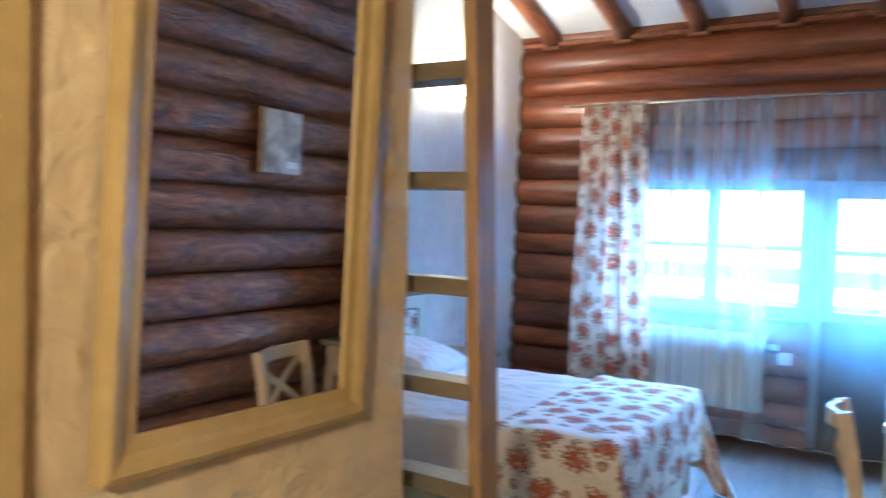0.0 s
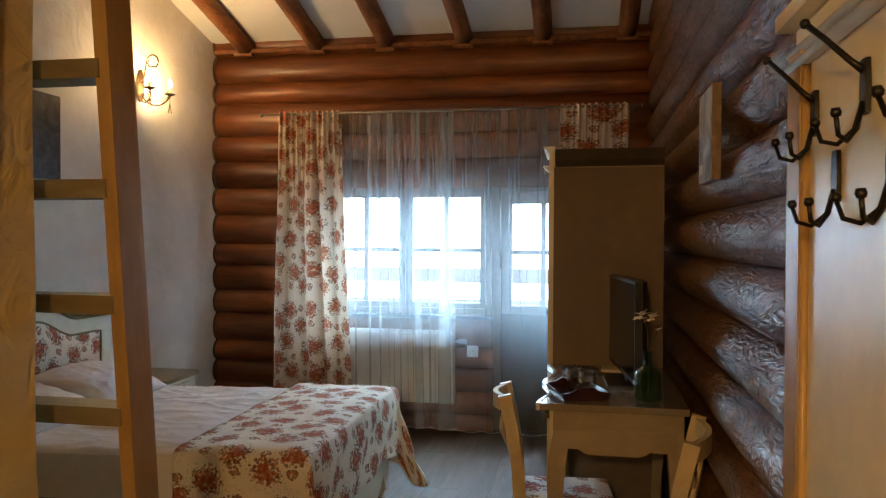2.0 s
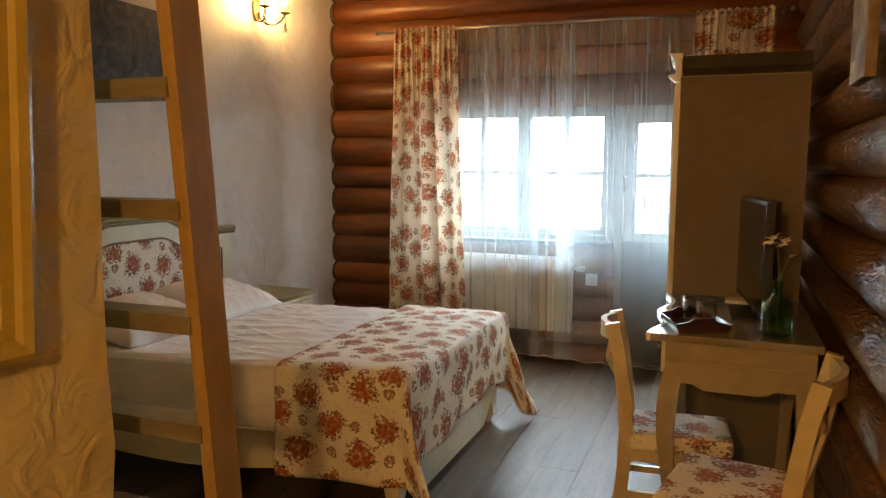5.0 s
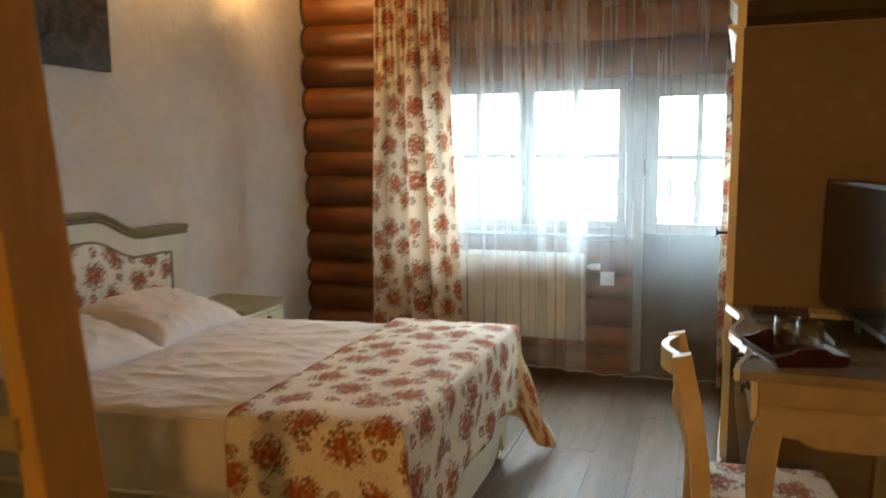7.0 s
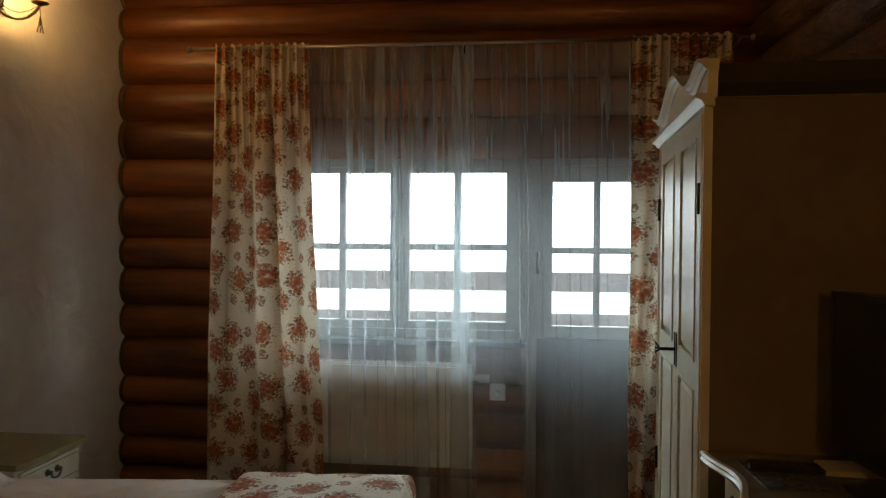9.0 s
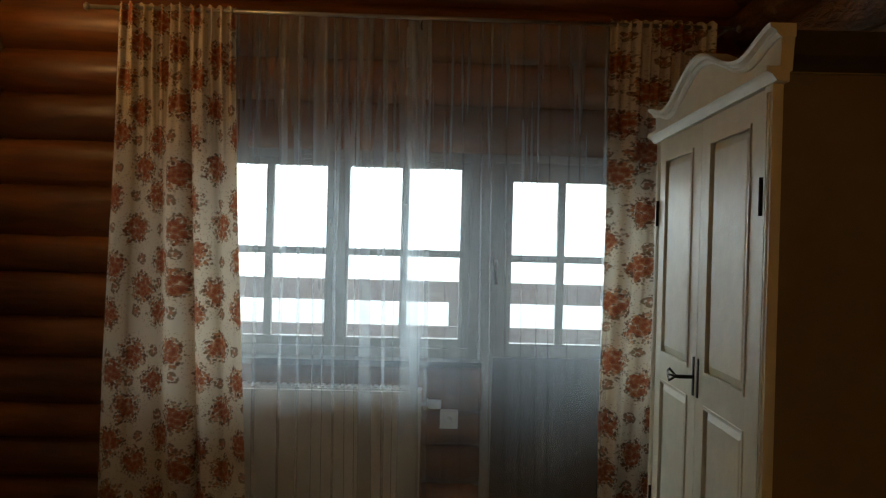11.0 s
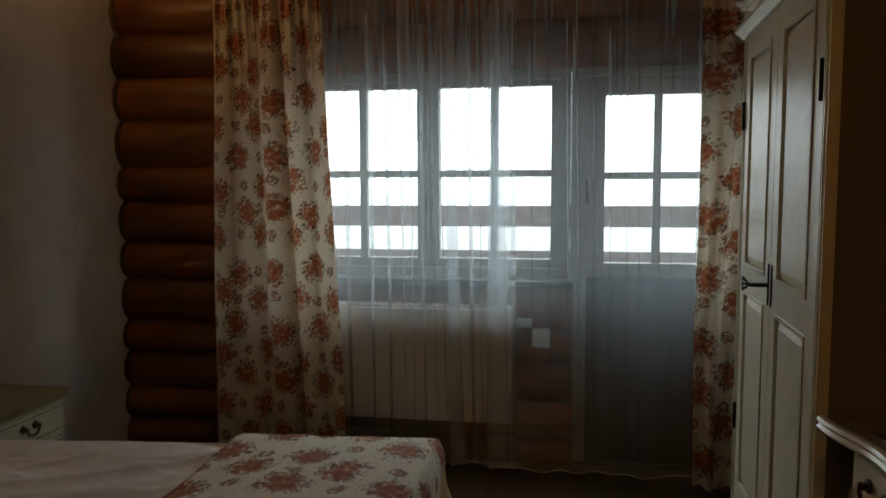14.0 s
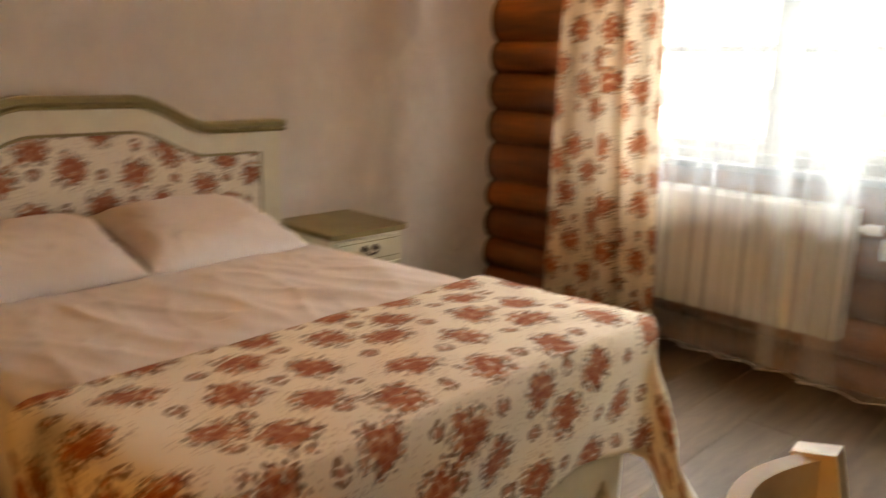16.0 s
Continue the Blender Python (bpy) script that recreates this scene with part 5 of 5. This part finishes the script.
def chair(at, turn, label, hw=0.195):
    """Cross-back chair; back at x = 0, seat towards +x."""
    t = thing("dining_chair", at, label, "chair", "chairs at the desk", turn=turn)
    prof = [(-0.03, 0.0), (0.0, 0.2), (0.012, 0.42), (0.004, 0.55), (-0.02, 0.72), (-0.052, 0.858)]
    for s in (-1, 1):
        part("back_post", tube([(x, s * hw, z) for x, z in prof], 0.02, square=(0.032, 0.048), radii=[0.8, 0.95, 1.1, 1.05, 1.0, 1.05], up=(1, 0, 0)), CREAM_WARM, t, bevel=0.006)
        cabr = [(0.365, s * (hw - 0.0), 0.37), (0.37, s * hw, 0.22), (0.365, s * hw, 0.0)]
        part("front_leg", tube(cabr, 0.02, square=(0.036, 0.036), radii=[1.1, 0.95, 0.75]), CREAM_WARM, t, bevel=0.005)
        part("side_rail", box(0.02, s * hw - 0.011, 0.335, 0.365, s * hw + 0.011, 0.385), CREAM_WARM, t, bevel=0.003)
        part("stretcher", tube([(0.004, s * hw, 0.20), (0.362, s * hw, 0.20)], 0.01, square=(0.02, 0.026)), CREAM_WARM, t, bevel=0.003)
        cross = [(-0.050, -s * (hw - 0.012), 0.79), (-0.060, -s * 0.10, 0.725), (-0.048, 0.0 + s * 0.004, 0.665), (-0.026, s * 0.10, 0.59), (0.0, s * (hw - 0.012), 0.51)]
        part("cross_slat", tube([(x - 0.006 * s, y, z) for x, y, z in cross], 0.01, square=(0.032, 0.014), up=(1, 0, 0)), CREAM_WARM, t, bevel=0.003)
    rail = [(-0.046 - 0.045 * math.sin(math.pi * i / 16), -hw + 2 * hw * i / 16, 0.822) for i in range(17)]
    part("top_rail", tube(rail, 0.02, square=(0.022, 0.062)), CREAM_WARM, t, bevel=0.006)
    part("back_rail", box(-0.002, -hw + 0.018, 0.485, 0.018, hw - 0.018, 0.525), CREAM_WARM, t, bevel=0.003)
    part("front_rail", box(0.355, -hw + 0.018, 0.335, 0.375, hw - 0.018, 0.385), CREAM_WARM, t, bevel=0.003)
    part("cross_stretcher", tube([(0.2, -hw, 0.20), (0.2, hw, 0.20)], 0.01, square=(0.02, 0.024)), CREAM_WARM, t, bevel=0.003)
    seat = box(0.012, -hw - 0.018, 0.375, 0.392, hw + 0.018, 0.445)
    bmesh.ops.bevel(seat, geom=[e for e in seat.edges], offset=0.02, segments=4, affect="EDGES", profile=0.6)
    for v in seat.verts:
        if v.co.z > 0.425:
            v.co.z += 0.012 * max(0, 1 - ((v.co.x - 0.20) / 0.22) ** 2) * max(0, 1 - (v.co.y / 0.24) ** 2)
    part("seat", flat_uv(seat), FLORAL, t, "floral upholstered seat with red roses", smooth=True)
    t.scale = (1, 1, 0.993)
    return t


chair((-0.040, 3.464, 0), 5, "cream cross-back chair with floral seat pushed under the desk", 0.132)
chair((0.55, 2.935, 0), 169, "cream cross-back chair with floral seat against the log wall")

# ---- ladder to the loft ----
LD = thing("loft_ladder", (-1.05, 1.89, 0), "olive-brown painted wooden ladder leaning to the loft", "ladder")
SLOPE = -0.1  # leans back against the loft edge


def lean(z):
    return -0.042 + SLOPE * (z - 1.353)


for x in (-0.33, 0.243):
    bm = bmesh.new()
    q = [(x - 0.017, 0.004), (x + 0.017, 0.004), (x + 0.017, 0.097), (x - 0.017, 0.097)]
    lo = [bm.verts.new((a, b + lean(0.0), 0.0)) for a, b in q]
    hi = [bm.verts.new((a, b + lean(2.75), 2.75)) for a, b in q]
    bm.faces.new(lo[::-1])
    bm.faces.new(hi)
    for i in range(4):
        bm.faces.new((lo[i], lo[(i + 1) % 4], hi[(i + 1) % 4], hi[i]))
    part("rail", bm, LADDER, LD, bevel=0.006)
for i in range(9):
    z = 0.825 + 0.2615 * (i - 3)
    part("rung", box(-0.323, lean(z), z - 0.042, 0.236, lean(z) + 0.085, z), RUNG, LD, "dark olive ladder rung", bevel=0.004)

# ---- mirror on the partition ----
MR = thing("wall_mirror", (-0.909, 1.24, 1.07), "tall mirror in a wide ochre painted wooden frame", "mirror")
MR.matrix_basis = pose(-0.909, 1.24, 1.076, -1.6, 0.3, 0.5)
bm = bmesh.new()
y0, y1, z0, z1, w = -0.325, 0.296, 0.0, 1.05, 0.063
prof = [(0.0, 0.0), (0.03, 0.0), (0.036, 0.012), (0.03, 0.03), (0.022, 0.04), (0.018, w), (0.0, w)]
corners = [(y0, z0, 1, 1), (y1, z0, -1, 1), (y1, z1, -1, -1), (y0, z1, 1, -1)]
rings = [[bm.verts.new((d, cy + sy * a, cz + sz * a)) for d, a in prof] for cy, cz, sy, sz in corners]
for i in range(4):
    a, b = rings[i], rings[(i + 1) % 4]
    for j in range(len(prof)):
        k = (j + 1) % len(prof)
        bm.faces.new((a[j], a[k], b[k], b[j]))
part("mirror_frame", bm, FRAME_GOLD, MR)
part("glass", box(0.004, y0 + w - 0.004, z0 + w - 0.004, 0.012, y1 - w + 0.004, z1 - w + 0.004), MIRROR, MR, "silvered mirror glass")

# ---- coat rack by the entrance ----
CR = thing("coat_rack", (0.672, 1.15, 0.2), "cream panelled coat rack board with black iron hooks", "coat rack")
part("board", box(-0.085, -0.58, 0.0, 0.0, 0.56, 1.64), CREAM, CR, bevel=0.004)
for s, y in ((1, 0.56), (-1, -0.58)):
    part("stile", box(-0.098, min(y, y - s * 0.075), 0.0, -0.0852, max(y, y - s * 0.075), 1.60), OCHRE, CR, "ochre-brown stile", bevel=0.003)
    part("bead", tube([(-0.090, y - s * 0.083, 0.02), (-0.090, y - s * 0.083, 1.575)], 0.008), OCHRE, CR, smooth=True)
for z, r in ((1.575, 0.011), (1.598, 0.008), (1.655, 0.013)):
    part("moulding", tube([(-0.092, -0.58, z), (-0.092, 0.565, z)], r), CREAM, CR, smooth=True)
part("cap", box(-0.115, -0.6, 1.642, 0.02, 0.58, 1.668), CREAM, CR, bevel=0.006)


def coat_hook(y, z, big):
    h = thing("coat_hook", (0.586, y, z), "black iron triple coat hook on the rack", "coat hook", "coat hooks")
    part("plate", prism([(-0.012, -0.035), (0.012, -0.035), (0.014, 0.0), (0.010, 0.035), (-0.010, 0.035), (-0.014, 0.0)], -0.006, 0.0, "x"), IRON, h, bevel=0.002)
    if big:
        arm = [(-0.005, 0, 0.02), (-0.018, 0.006, 0.033), (-0.044, 0.026, 0.068), (-0.062, 0.040, 0.090)]
        bm = tube(arm, 0.0045, 10, radii=[0.006, 0.0045, 0.004, 0.0045])
        tube([arm[-1], (-0.065, 0.0425, 0.0935), (-0.068, 0.045, 0.097)], 0.007, 10, bm, radii=[0.005, 0.0075, 0.005])
        part("upper_prong", bm, IRON, h, smooth=True)
    for s in (-1, 1):
        pts = [(-0.006, 0, -0.02), (-0.014, s * 0.004, -0.055), (-0.030, s * 0.018, -0.072), (-0.045, s * 0.034, -0.066), (-0.05, s * 0.042, -0.045)]
        bm = tube(pts, 0.0033, 10)
        tube([pts[-1], (-0.0505, s * 0.0425, -0.040), (-0.051, s * 0.043, -0.034)], 0.007, 10, bm, radii=[0.005, 0.007, 0.005])
        part("lower_prong", bm, IRON, h, smooth=True)


for y, z, big in ((1.585, 1.68, 1), (1.37, 1.68, 1), (1.15, 1.68, 1), (1.48, 1.575, 0), (1.28, 1.575, 0), (1.06, 1.575, 0)):
    coat_hook(y, z, big)

# ---- entrance lamp over the door, warm ----
EL = thing("ceiling_lamp", (0.05, -0.38, 1.70), "small warm glass globe lamp hanging at the entrance", "lamp")
part("globe", lathe([(0.02, 0.05), (0.06, 0.07), (0.08, 0.12), (0.06, 0.17), (0.02, 0.19)], 20), emitter("warm_globe", (1.0, 0.62, 0.28), 6), EL, "lit glass globe", smooth=True).visible_shadow = False
part("cord", tube([(0, 0, 0.19), (0, 0, roof(-0.38) - 1.70)], 0.004, 6), IRON, EL)

# ---- floor planks ----
PW, PL = 0.19, 2.0
meshes = {}
row = 0
x = WEST - 0.02
while x < EAST + 0.05:
    y = SOUTH - (row * 0.73) % PL
    while y < NORTH + 0.05:
        a, b = max(y, SOUTH), min(y + PL, NORTH + 0.04)
        if b - a > 0.03:
            key = round(b - a, 3)
            if key not in meshes:
                bm = bmesh.new()
                g = 0.0012
                w, l = PW / 2 - g / 2, (b - a) / 2 - g / 2
                lo = [bm.verts.new(c) for c in ((-w, -l, -0.006), (w, -l, -0.006), (w, l, -0.006), (-w, l, -0.006))]
                mid = [bm.verts.new(c) for c in ((-w, -l, -0.0012), (w, -l, -0.0012), (w, l, -0.0012), (-w, l, -0.0012))]
                e = 0.001
                hi = [bm.verts.new(c) for c in ((-w + e, -l + e, 0), (w - e, -l + e, 0), (w - e, l - e, 0), (-w + e, l - e, 0))]
                for p, q in ((lo, mid), (mid, hi)):
                    for i in range(4):
                        bm.faces.new((p[i], p[(i + 1) % 4], q[(i + 1) % 4], q[i]))
                bm.faces.new(hi)
                me = bpy.data.meshes.new("plank")
                bm.to_mesh(me)
                bm.free()
                me.materials.append(PLANK)
                meshes[key] = me
            ob = new("plank", meshes[key])
            ob.parent = FLOOR
            ob.location = (x + PW / 2, (a + b) / 2, 0)
        y += PL
    x += PW
    row += 1
